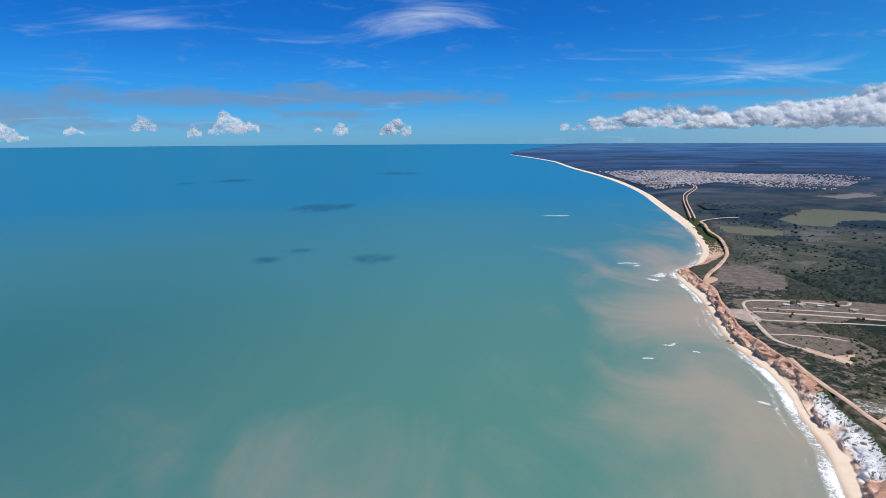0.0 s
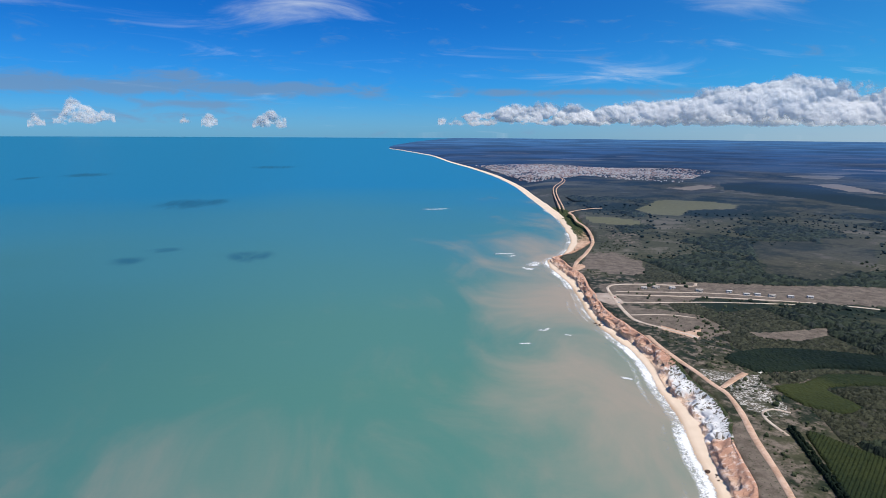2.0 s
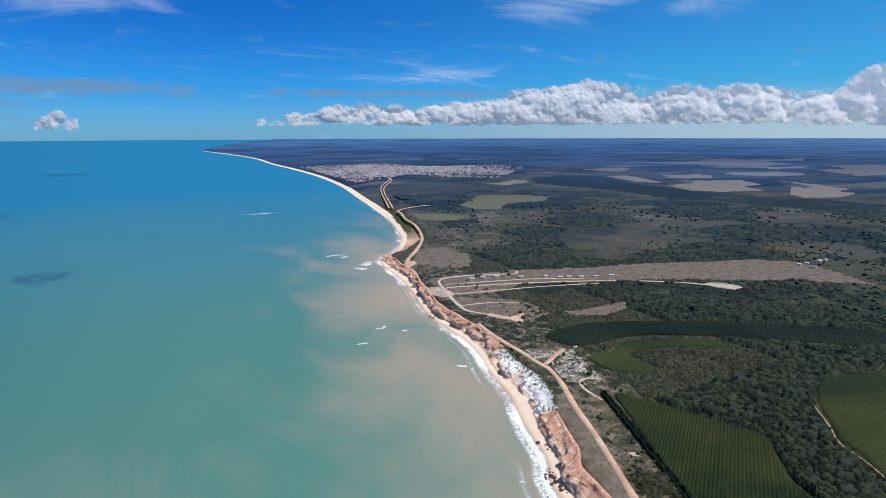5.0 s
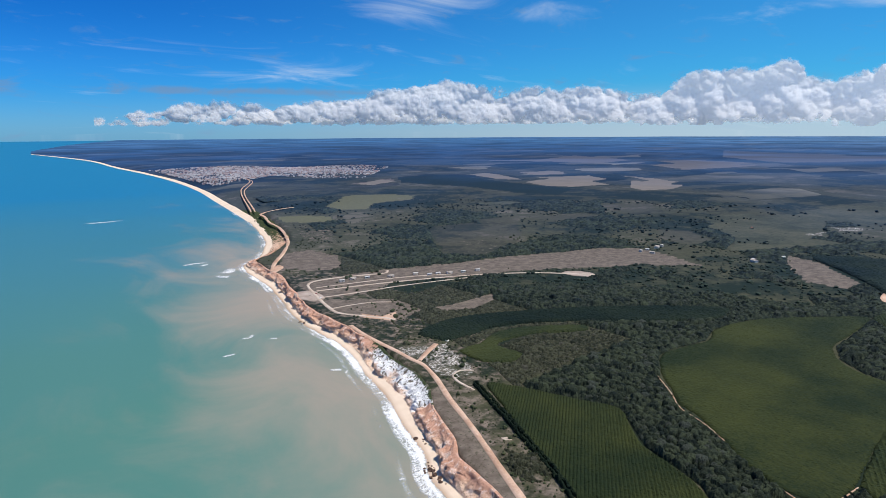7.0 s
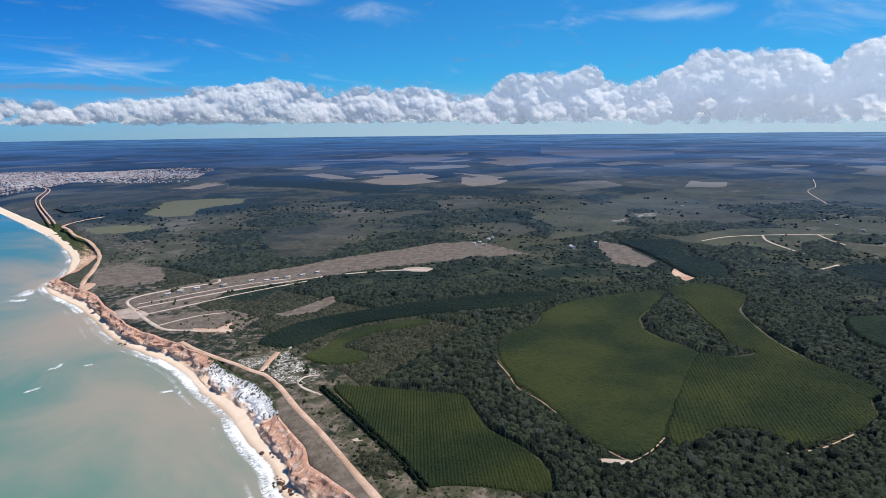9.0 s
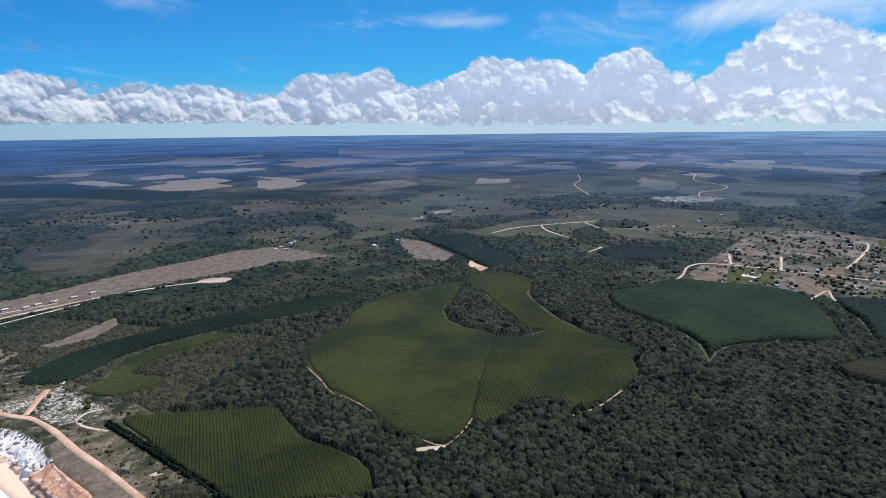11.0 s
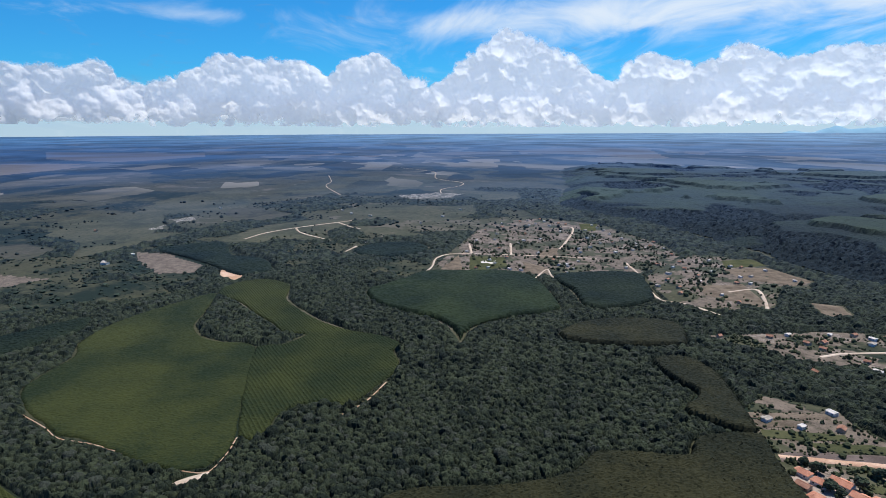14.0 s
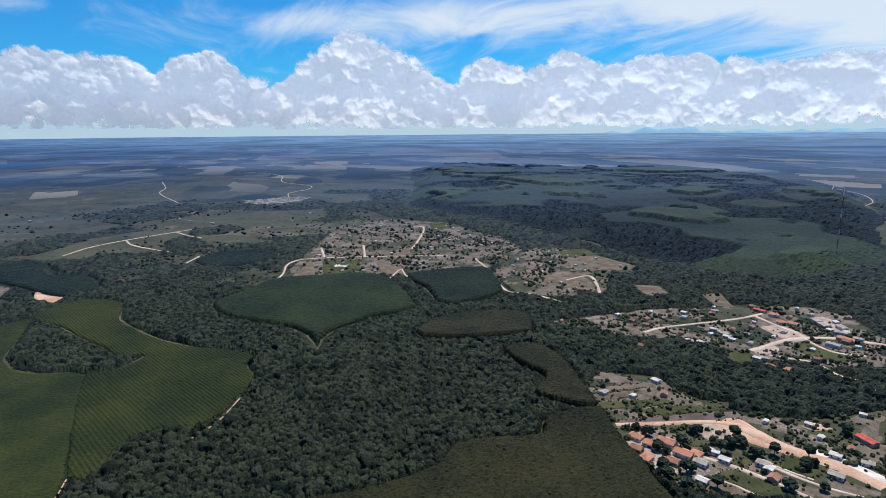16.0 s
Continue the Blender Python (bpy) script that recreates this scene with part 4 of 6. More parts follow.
def curve(points, step, closed=False):
    """A smooth line through the points, with a point about every step metres."""
    p = np.array(points, float)
    n = len(p)
    out = []
    for i in range(n if closed else n - 1):
        a, b, c, d = (p[(i + k) % n] if closed else p[min(max(i + k, 0), n - 1)] for k in (-1, 0, 1, 2))
        m = max(1, int(np.hypot(*(c - b)) / step))
        u = (np.arange(m) / m)[:, None]
        la, lc = np.hypot(*(b - a)) + 1e-6, np.hypot(*(d - c)) + 1e-6
        lb = np.hypot(*(c - b)) + 1e-6
        t1, t2 = (c - a) / (la + lb) * lb, (d - b) / (lc + lb) * lb
        out.append((2 * u**3 - 3 * u**2 + 1) * b + (u**3 - 2 * u**2 + u) * t1 + (-2 * u**3 + 3 * u**2) * c + (u**3 - u**2) * t2)
    if not closed:
        out.append(p[-1:])
    return np.concatenate(out)


LATTICE = np.random.RandomState(7).rand(256, 256)


def value_noise(x, y):
    xi, yi = np.floor(x).astype(int), np.floor(y).astype(int)
    u, v = x - xi, y - yi
    u, v = u * u * (3 - 2 * u), v * v * (3 - 2 * v)
    a, b = LATTICE[xi & 255, yi & 255], LATTICE[(xi + 1) & 255, yi & 255]
    c, d = LATTICE[xi & 255, (yi + 1) & 255], LATTICE[(xi + 1) & 255, (yi + 1) & 255]
    return (a * (1 - u) + b * u) * (1 - v) + (c * (1 - u) + d * u) * v


def fbm(x, y, size, octaves=4):
    """Fractal noise about 0, within about -0.5 to 0.5; size: metres of its largest forms."""
    total, amp, x, y = 0.0, 0.5, np.asarray(x, float) / size, np.asarray(y, float) / size
    for k in range(octaves):
        total = total + amp * (value_noise(x + 17 * k, y + 31 * k) - 0.5) * 2
        amp, x, y = amp * 0.5, x * 2.03, y * 2.03
    return total * 0.6


def inside(poly, x, y):
    p = np.asarray(poly, float)
    hit = np.zeros(np.shape(x), bool)
    for (x1, y1), (x2, y2) in zip(p, np.roll(p, -1, 0)):
        if y1 != y2:
            hit ^= ((y1 > y) != (y2 > y)) & (x < (x2 - x1) * (y - y1) / (y2 - y1) + x1)
    return hit


def bowl(v):
    """Beyond two kilometres land and sea are drawn towards the eye and climb, to fit the camera's view."""
    v = np.array(v, float)
    r = np.hypot(v[..., 0], v[..., 1]) + 1e-9
    k = np.where(r > R_NEAR, (R_NEAR + (R_FAR - R_NEAR) * (r - R_NEAR) / (r - R_NEAR + R_FAR - R_NEAR)) / r, 1.0)
    out = v * k[..., None]
    out[..., 2] = EYE_Z - (EYE_Z - v[..., 2]) * k
    return out, k


SHORE = curve(COAST, 12.0)
keep = np.ones(len(SHORE), bool)
far = np.hypot(SHORE[:, 0], SHORE[:, 1]) > 2600
keep[far] = np.arange(far.sum()) % 6 == 0
SHORE = SHORE[keep]
LAND_POLY = COAST + [(40000, -31000), (60000, 0), (40000, 32000)]
COAST_FINE = np.concatenate([SHORE, [(40000, -31000), (60000, 0), (40000, 32000)]])


def beach_width(y):
    return np.interp(y, [-400, 200, 330, 420, 560, 700, 800, 1000, 1120, 1180, 1230, 1330, 1500, 1800, 2500, 6000], [12, 12, 12, 13, 14, 13, 12, 15, 14, 8, 10, 17, 16, 16, 20, 32])


def cliff_width(y):
    return np.interp(y, [-400, 250, 410, 450, 570, 640, 900, 1150, 1250, 1350, 1900], [12, 13, 14, 24, 22, 8.5, 8, 14, 24, 40, 50])


def shore_distance(x, y):
    """Metres inland from the waterline (negative at sea), and the y of the nearest point of the coast."""
    x, y = np.ravel(x), np.ravel(y)
    best, where = np.full(len(x), 1e12), np.zeros(len(x))
    for k in range(0, len(x), 20000):
        a, b = x[k:k + 20000], y[k:k + 20000]
        p, q = SHORE[:-1], SHORE[1:]
        lo, wy = np.full(len(a), 1e12), np.zeros(len(a))
        for (px, py), (qx, qy) in zip(p, q):
            ux, uy = qx - px, qy - py
            f = np.clip(((a - px) * ux + (b - py) * uy) / (ux * ux + uy * uy + 1e-9), 0, 1)
            dd = (a - px - f * ux) ** 2 + (b - py - f * uy) ** 2
            m = dd < lo
            lo[m], wy[m] = dd[m], (py + f * uy)[m]
        best[k:k + 20000], where[k:k + 20000] = lo, wy
    best = np.sqrt(best)
    return np.where(inside(COAST_FINE, x, y), best, -best), where


def plain_height(x, y):
    """The height of the open plain, without the fall to the shore."""
    r = np.hypot(x, y)
    return PLAIN + fbm(x, y, 420, 2) * 3.0 * np.clip((r - 250) / 400, 0, 1) + fbm(x, y, 1900, 3) * np.clip((r - 1500) / 2500, 0, 1) * 26


def land_height(x, y, d, wy):
    w = beach_width(wy) + cliff_width(wy)
    z = plain_height(x, y)
    near = wy < 1900
    drop = np.clip((d - w + 3.5) / 4, 0, 1)
    low = np.clip((d - 4) / (w + 150), 0, 1)
    return np.where(near, -6 + (z + 6) * drop, np.where(d < 0, np.maximum(-5, d * 0.05 - 0.3), (z - 2) * low * low * (3 - 2 * low) + 2 * np.clip(d / 20, 0, 1) - 2.6 * (d < 30)))


def mesh_from(name, verts, faces, mat, smooth=True, colour=None, attribute="cover"):
    """One mesh object from arrays of vertices and of faces that all have the same number of corners."""
    verts, faces = np.asarray(verts, np.float32), np.asarray(faces, np.int32)
    me = bpy.data.meshes.new(name)
    me.vertices.add(len(verts))
    me.vertices.foreach_set("co", verts.ravel())
    n, k = faces.shape
    me.loops.add(n * k)
    me.loops.foreach_set("vertex_index", faces.ravel())
    me.polygons.add(n)
    me.polygons.foreach_set("loop_start", np.arange(0, n * k, k, dtype=np.int32))
    me.polygons.foreach_set("loop_total", np.full(n, k, np.int32))
    me.polygons.foreach_set("use_smooth", np.full(n, smooth, bool))
    if colour is not None:
        a = me.attributes.new(attribute, "FLOAT_COLOR", "POINT")
        c = np.ones((len(verts), 4), np.float32)
        c[:, :colour.shape[1]] = colour
        a.data.foreach_set("color", c.ravel())
    me.update(calc_edges=True)
    me.materials.append(mat)
    return new(name, me)


def grid_faces(rows, cols, wrap=False):
    i, j = np.meshgrid(np.arange(rows - 1), np.arange(cols if wrap else cols - 1), indexing="ij")
    k = (j + 1) % cols
    return np.stack([i * cols + j, i * cols + k, (i + 1) * cols + k, (i + 1) * cols + j], -1).reshape(-1, 4)


def polar(az, radii):
    a, r = np.meshgrid(np.radians(az), radii)
    return (r * np.sin(a)).ravel(), (r * np.cos(a)).ravel()


def lots(x, y):
    """The plots of the villages: two random numbers for each plot, and the distance to its border."""
    x, y = x + fbm(x, y, 90, 2) * 14, y + fbm(y, x, 90, 2) * 14
    u, v = (x * 0.94 + y * 0.34) / 44.0, (y * 0.94 - x * 0.34) / 27.0
    iu, iv = np.floor(u).astype(int), np.floor(v).astype(int)
    gap = np.minimum(np.minimum(u - iu, iu + 1 - u) * 44, np.minimum(v - iv, iv + 1 - v) * 27)
    return LATTICE[iu & 255, iv & 255], LATTICE[(iv + 90) & 255, (iu + 37) & 255], gap


# ---------------------------------------------------------------- ground
az = np.concatenate([np.arange(4, 156, 0.3), np.arange(156, 364, 4.0)])
radii = np.concatenate([[0.02, 60, 100, 130], 150 * 1.0113 ** np.arange(0, 477)])
gx, gy = polar(az, radii)
gd, gw = shore_distance(gx, gy)
gz = land_height(gx, gy, gd, gw)
jx, jy = gx + fbm(gx, gy, 45, 3) * 14, gy + fbm(gy, gx, 45, 3) * 14
soil = np.zeros(len(gx))
for poly in BARE:
    soil[inside(poly, jx, jy)] = 0.95
r = np.hypot(gx, gy)
soil[(gd > 0) & (gd < 170) & (gy > 100) & (gy < 1500)] = np.maximum(soil, 0.46)[(gd > 0) & (gd < 170) & (gy > 100) & (gy < 1500)]
soil[(gy > 600) & (gx < 1100) & (r < 2300) & (soil < 0.1)] = 0.30
near_edge = gd - beach_width(gw) - cliff_width(gw)
soil[(near_edge > -4) & (near_edge < 16) & (gw > 100) & (gw < 430)] = 1
for poly in VERGES:
    soil[inside(poly, jx, jy)] = 0.52
soil[(r > 1200) & (r < 2600) & (soil < 0.5) & (fbm(gx, gy, 300, 4) > 0.12)] = 0.36
village = np.zeros(len(gx), bool)
for poly in VILLAGES:
    village |= inside(poly, jx, jy)
lot_a, lot_b, _gap = lots(gx, gy)
soil[village] = np.where(lot_a > 0.84, 1.32, np.where(lot_a > 0.46, 0.62, 0.34))[village]
soil[village & (fbm(gx + 300, gy, 38, 3) > 0.24)] = 1.32
grass = np.zeros(len(gx))
for poly in MEADOWS:
    grass[inside(poly, jx, jy)] = 0.66
for poly in (yellow1_plan, yellow2_plan):
    grass[inside(poly, jx, jy)] = 1.15
grass[village & (lot_a < 0.46)] = np.where(lot_b > 0.3, 0.66, 0.4)[village & (lot_a < 0.46)]
white = np.zeros(len(gx))
for poly in WHITE_SAND:
    white[inside(poly, jx, jy)] = 0.52
tilled, heath, belt = np.zeros(len(gx)), np.zeros(len(gx)), np.zeros(len(gx))
for poly in TILLED:
    tilled[inside(poly, jx, jy)] = 0.7
for poly in HEATHS:
    heath[inside(poly, jx, jy)] = 0.75
for poly in BELTS:
    belt[inside(poly, jx, jy)] = 0.8
v, _k = bowl(np.stack([gx, gy, gz], 1))
ground = tagged(mesh_from("ground", v, grid_faces(len(radii), len(az), True), LAND, True, np.stack([soil, grass, white], 1)),
       "coastal plain of scrub, dry fields and bare soil", "ground", kind="structure")
farm = ground.data.attributes.new("farm", "FLOAT_COLOR", "POINT")
farm.data.foreach_set("color", np.stack([tilled, heath, belt, tilled * 0 + 1], 1).astype(np.float32).ravel())

# ---------------------------------------------------------------- sea
az = np.concatenate([np.arange(-50, 60, 0.5), np.arange(60, 310, 5.0)])
radii = np.concatenate([[0.02, 60, 120], 160 * 1.02 ** np.arange(0, 268)])
sx, sy = polar(az, radii)
sd, sw = shore_distance(sx, sy)
off = np.clip(-sd, 0, None)
r = np.hypot(sx, sy)
plume = np.clip(0.98 - off / (300 + 330 * np.clip(fbm(sx, sy, 380, 4) + 0.10, -0.4, 1)), 0, 1) * np.interp(sw, [-500, 1250, 1900, 3000], [1, 0.95, 0.35, 0.1])
plume = np.maximum(plume, np.clip(0.74 - r / 1250 + fbm(sx, sy, 420, 4) * 0.6, 0, 0.55) * (sw < 2500))
# falls with distance from the point below the camera
nearness = np.clip(1.12 - (r - 250) / 2300 + fbm(sx, sy, 700, 3) * 0.35, 0.0, 1)
# ovals of darker blue on the water
dark_patch = np.zeros(len(sx))
for cx, cy, a, b, turn in DARK_PATCHES:
    ca, sa = math.cos(radians(turn)), math.sin(radians(turn))
    ux, uy = (sx - cx) * ca + (sy - cy) * sa, -(sx - cx) * sa + (sy - cy) * ca
    dark_patch = np.maximum(dark_patch, np.clip(1.4 - np.hypot(ux / a, uy / b), 0, 1))
v, _k = bowl(np.stack([sx, sy, np.zeros(len(sx))], 1))
tagged(mesh_from("sea", v, grid_faces(len(radii), len(az), True), SEA, True, np.stack([plume, nearness, dark_patch], 1), "tint"),
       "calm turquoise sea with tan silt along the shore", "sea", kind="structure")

# ---------------------------------------------------------------- beach, cliff and surf along the coast
line = curve([p for p in COAST if -450 < p[1] < 2100], 1.6)
line[:, 0] += fbm(line[:, 0], line[:, 1], 60, 3) * 5
tan = np.gradient(line, axis=0)
for _i in range(150):
    tan[1:-1] = (tan[:-2] + tan[1:-1] * 2 + tan[2:]) / 4
tan /= np.hypot(tan[:, 0], tan[:, 1])[:, None]
inward = np.stack([-tan[:, 1], tan[:, 0]], 1)
ly = line[:, 1]
wb, wc = beach_width(ly), cliff_width(ly)
wb = wb + fbm(line[:, 0], ly, 90, 3) * 8
along = np.concatenate([[0], np.cumsum(np.hypot(*np.diff(line, axis=0).T))])


def strip(name, offsets, heights, mat, colour):
    """A sheet along the coast: offsets and heights are arrays (points of the line, columns)."""
    p = line[:, None, :] + inward[:, None, :] * offsets[..., None]
    v, _k = bowl(np.concatenate([p, heights[..., None]], -1).reshape(-1, 3))
    return mesh_from(name, v, grid_faces(*offsets.shape), mat, True, colour.reshape(-1, colour.shape[-1]))


u = np.linspace(0, 1, 10)[None, :]
offsets = -9 + u * (wb[:, None] + 13)
heights = np.interp(offsets, [-9, 0, 6, 16, 60], [-1.2, 0.05, 0.9, 2.2, 4.0]) + fbm(along[:, None] + 0 * offsets, offsets * 4, 25, 2) * 0.5
damp = np.clip(1.1 - (offsets + 1) / 5, 0, 1)
tagged(strip("beach", offsets, heights, BEACH, np.stack([damp, damp * 0, damp * 0], -1)),
       "narrow golden sand beach below the cliffs", "beach", kind="structure")

u = np.linspace(0, 1, 34)[None, :]
tall = np.interp(ly, [-450, 1000, 1200, 1350, 1700, 2100], [1, 1, 0.85, 0.7, 0.45, 0.25])[:, None]
face = np.clip(u * (wc[:, None] + 3) / wc[:, None], 0, 1)
mid_ = np.sin(np.clip(face * 1.02, 0, 1) * math.pi)
chalky = np.interp(ly, [405, 430, 565, 600], [0, 1, 1, 0])[:, None]
# spurs and gullies that run down the face
s0 = along[:, None] + 6 * np.sin(face * 2.2 + along[:, None] / 37)
spur = 1 - 2 * np.abs(fbm(s0, face * 14, 24, 2)) * 2.2
spur2 = 1 - 2 * np.abs(fbm(s0 + 500, face * 9 + 80, 8, 2)) * 2.2
scallop = fbm(along, along * 0, 60, 3)[:, None] * 9
offsets = wb[:, None] - 2 + u * (wc[:, None] + 3) + scallop * np.clip(face * 3, 0, 1) * np.where(face < 1, 1, 0.6) * np.where(wc[:, None] < 20, 1.0, 0.6)
crag = fbm(along[:, None] + 70, face * 26, 11, 4)
ledge = np.abs(fbm(along[:, None] * 0.5 + 300, face * 40, 16, 3))
offsets = offsets - (spur * 5.0 + spur2 * 3.4 + crag * 9 - ledge * 6 - 1.5) * mid_ * np.interp(ly, [1000, 1300], [1, 0.6])[:, None]
px = line[:, None, 0] + inward[:, None, 0] * offsets
py = line[:, None, 1] + inward[:, None, 1] * offsets
top = plain_height(px, py) * tall
steps = face + 0.025 * np.sin(face * 15 + fbm(along, along * 0 + 9, 40, 2)[:, None] * 12)
rise = np.where(face < 1, np.clip(steps, 0, 1) ** np.where(chalky > 0.5, 1.0, 0.8), 1)
heights = 1.6 + (top + 0.3 - 1.6) * rise
heights = heights + ((spur - 0.5) * 2.2 + (spur2 - 0.5) * 1.3 + fbm(px, py, 9, 4) * 4.6 - ledge * 4) * mid_ * tall * np.where(chalky > 0.5, 1.5, 1.0)
heights[:, -1] -= 2
plant = np.clip((face - 0.93) * 14, 0, 1) * 0.25 + chalky * (0.16 + 0.34 * np.clip(face * 1.3 - 0.5, 0, 1)) + np.interp(ly, [560, 590, 640, 1150, 1240], [0, 0.32, 0.05, 0.05, 0.42])[:, None]
plant = np.maximum(plant, np.interp(ly, [1300, 1380, 1600], [0.2, 0.5, 0.8])[:, None])
tagged(strip("cliff", offsets, heights, CLIFF, np.stack([chalky * (0.30 + 0.62 * face) + 0 * u, plant + 0 * u, 0 * plant], -1)),
       "gullied red, ochre and white clay cliff above the beach", "cliff", kind="structure")

far_line = curve([p for p in COAST if 1700 < p[1] < 11000], 16.0)
q = np.gradient(far_line, axis=0)
for _i in range(6):
    q[1:-1] = (q[:-2] + q[1:-1] * 2 + q[2:]) / 4
q /= np.hypot(q[:, 0], q[:, 1])[:, None]
rows = []
for off_, zz in ((-10, -0.8), (0, 0.25), (10, 2.2), (20, 3.2), (27, 3.4), (33, 0.4)):
    p = far_line + np.stack([-q[:, 1], q[:, 0]], 1) * (off_ + (fbm(far_line[:, 0], far_line[:, 1], 120, 2)[:, None] * 10 if off_ > 20 else 0))
    rows.append(np.concatenate([p, np.full((len(p), 1), zz)], 1))
v = np.stack(rows, 1).reshape(-1, 3)
tagged(mesh_from("beach", bowl(v)[0], grid_faces(len(far_line), 6), BEACH, True, np.zeros((len(v), 3))), "long pale sand beach towards the far cape", "beach", kind="structure")
offsets = np.linspace(3, -46, 36)[None, :] + 0 * ly[:, None]
swell = fbm(along[:, None], offsets * 0 + 50, 120, 3) * 16
thick = 0.72 * np.exp(-((offsets + 2.0 + swell * 0.4) / 4.2) ** 2) + 0.54 * np.exp(-((offsets + 9 + swell * 0.7) / 4.0) ** 2) + 0.40 * np.exp(-((offsets + 20 + swell) / 5.0) ** 2)
thick *= (0.85 + fbm(along[:, None], offsets * 2 + 99, 45, 4) * 1.3) * np.interp(ly, [-400, 900, 1300, 2000], [1, 1, 0.9, 0.7])[:, None]
tagged(strip("surf", offsets, 0.12 + 0.25 * np.clip(thick, 0, 1) + np.clip(offsets, 0, 3) * 0.05, FOAM, np.stack([thick, 0 * thick, 0 * thick], -1)),
       "broken white surf running up the beach", "surf", kind="stuff")


def breaker(x, y, length, width, turn):
    """A patch of foam where a wave breaks off the shore."""
    a, b = np.meshgrid(np.linspace(-1, 1, 24), np.linspace(-1, 1, 14), indexing="ij")
    ca, sa = math.cos(radians(turn)), math.sin(radians(turn))
    lx, ly_ = a * length / 2, b * width / 2 + np.sin(a * 3 + x) * width * 0.2
    v = np.stack([x + lx * ca - ly_ * sa, y + lx * sa + ly_ * ca, 0.15 + 0.3 * (1 - b * b) * (1 - a * a)], -1).reshape(-1, 3)
    f = np.clip(1.15 - (a * a + b * b), 0, 1).reshape(-1, 1) * 0.62
    ob = mesh_from("breaking_wave", bowl(v)[0], grid_faces(24, 14), FOAM, True, np.repeat(f, 3, 1))
    return tagged(ob, "small white breaking wave off the beach", "wave", "breaking waves", "stuff")


for spec in BREAKERS:
    breaker(*spec)

# ---------------------------------------------------------------- roads and tracks


def road(name, points, width, mat, label, lift=0.3):
    c = curve(points, 6.0)
    q = np.gradient(c, axis=0)
    q /= np.hypot(q[:, 0], q[:, 1])[:, None] + 1e-9
    side = np.stack([-q[:, 1], q[:, 0]], 1)
    n = len(c)
    w = width / 2 * (1 + fbm(np.arange(n) * 6.0, np.zeros(n) + c[0, 0], 30, 3) * 0.7)
    rows = []
    for k in (-1.0, -0.94, 0.94, 1.0):
        p = c + side * (w * k)[:, None]
        rows.append(np.concatenate([p, (plain_height(p[:, 0], p[:, 1]) + (lift if abs(k) < 1 else -0.3))[:, None]], 1))
    v = np.stack(rows, 1).reshape(-1, 3)
    return tagged(mesh_from(name, bowl(v)[0], grid_faces(n, 4), mat, True), label, "road", kind="structure")


for k, (points, width, mat, label) in enumerate(ROADS):
    road("road" if width > 5 else "track", points, width, mat, label)


def slab(name, outline, mat, label, category, lift=0.22):
    """A flat patch of ground with a wavering edge."""
    c = curve(outline, 5.0, True)
    if category == "field":
        p = np.array(outline, float)
        c = np.concatenate([a + (b - a) * np.linspace(0, 1, 8, endpoint=False)[:, None] for a, b in zip(p, np.roll(p, -1, 0))])
    c = c + np.stack([fbm(c[:, 0], c[:, 1], 12, 2), fbm(c[:, 1], c[:, 0], 12, 2)], 1) * 5
    mid = c.mean(0)
    rings = [mid + (c - mid) * k for k in (1.0, 0.97, 0.7, 0.4, 0.05)]
    v = np.stack([np.concatenate([p, (plain_height(p[:, 0], p[:, 1]) + (lift if i else -0.3))[:, None]], 1) for i, p in enumerate(rings)], 0).reshape(-1, 3)
    return tagged(mesh_from(name, bowl(v)[0], grid_faces(len(rings), len(c), True), mat, True), label, category, kind="structure")


for outline, mat, label, category in CLEARINGS:
    slab("clearing", outline, mat, label, category)

# ---------------------------------------------------------------- woods


def lump(level, seed, squash=0.8, rough=0.35):
    """A crown: a ball of leaves pushed in and out, open below."""
    bm = bmesh.new()
    bmesh.ops.create_icosphere(bm, subdivisions=level, radius=1)
    for q in bm.verts:
        n = noise.noise(q.co * 1.7 + Vector((seed * 3.1, 0, 0))) + 0.6 * noise.noise(q.co * 4.1 + Vector((0, seed * 5.3, 0)))
        q.co *= 1 + rough * n
        q.co.z *= squash
    v = np.array([q.co[:] for q in bm.verts])
    f = np.array([[q.index for q in face.verts] for face in bm.faces])
    bm.free()
    return v, f


FINE = [lump(2, i, 0.85, 0.55) for i in range(8)]
COARSE = [lump(1, i + 20, 0.85, 0.6) for i in range(8)]


def scatter(name, protos, places, sizes, mat, label, category, stretch=1.0, sink=0.2):
    """Many crowns in one mesh. places: (n, 3) feet; sizes: crown radius of each."""
    rng = np.random.RandomState(len(places))
    centre, k = bowl(places)
    vs, fs, base = [], [], 0
    kind = rng.randint(0, len(protos), len(places))
    for i, (pv, pf) in enumerate(protos):
        sel = np.where(kind == i)[0]
        if not len(sel):
            continue
        a = rng.rand(len(sel)) * 6.283
        s_ = (sizes[sel] * k[sel])[:, None]
        x = (pv[None, :, 0] * np.cos(a)[:, None] - pv[None, :, 1] * np.sin(a)[:, None]) * s_
        y = (pv[None, :, 0] * np.sin(a)[:, None] + pv[None, :, 1] * np.cos(a)[:, None]) * s_
        h = stretch * (0.8 + 0.5 * rng.rand(len(sel)))[:, None]
        z = (pv[None, :, 2] * h + 0.75 * h - sink) * s_
        v = np.stack([x, y, z], -1) + centre[sel][:, None, :]
        vs.append(v.reshape(-1, 3))
        fs.append((pf[None] + (base + np.arange(len(sel)) * len(pv))[:, None, None]).reshape(-1, pf.shape[1]))
        base += len(sel) * len(pv)
    return tagged(mesh_from(name, np.concatenate(vs), np.concatenate(fs), mat, False), label, category, kind="stuff")


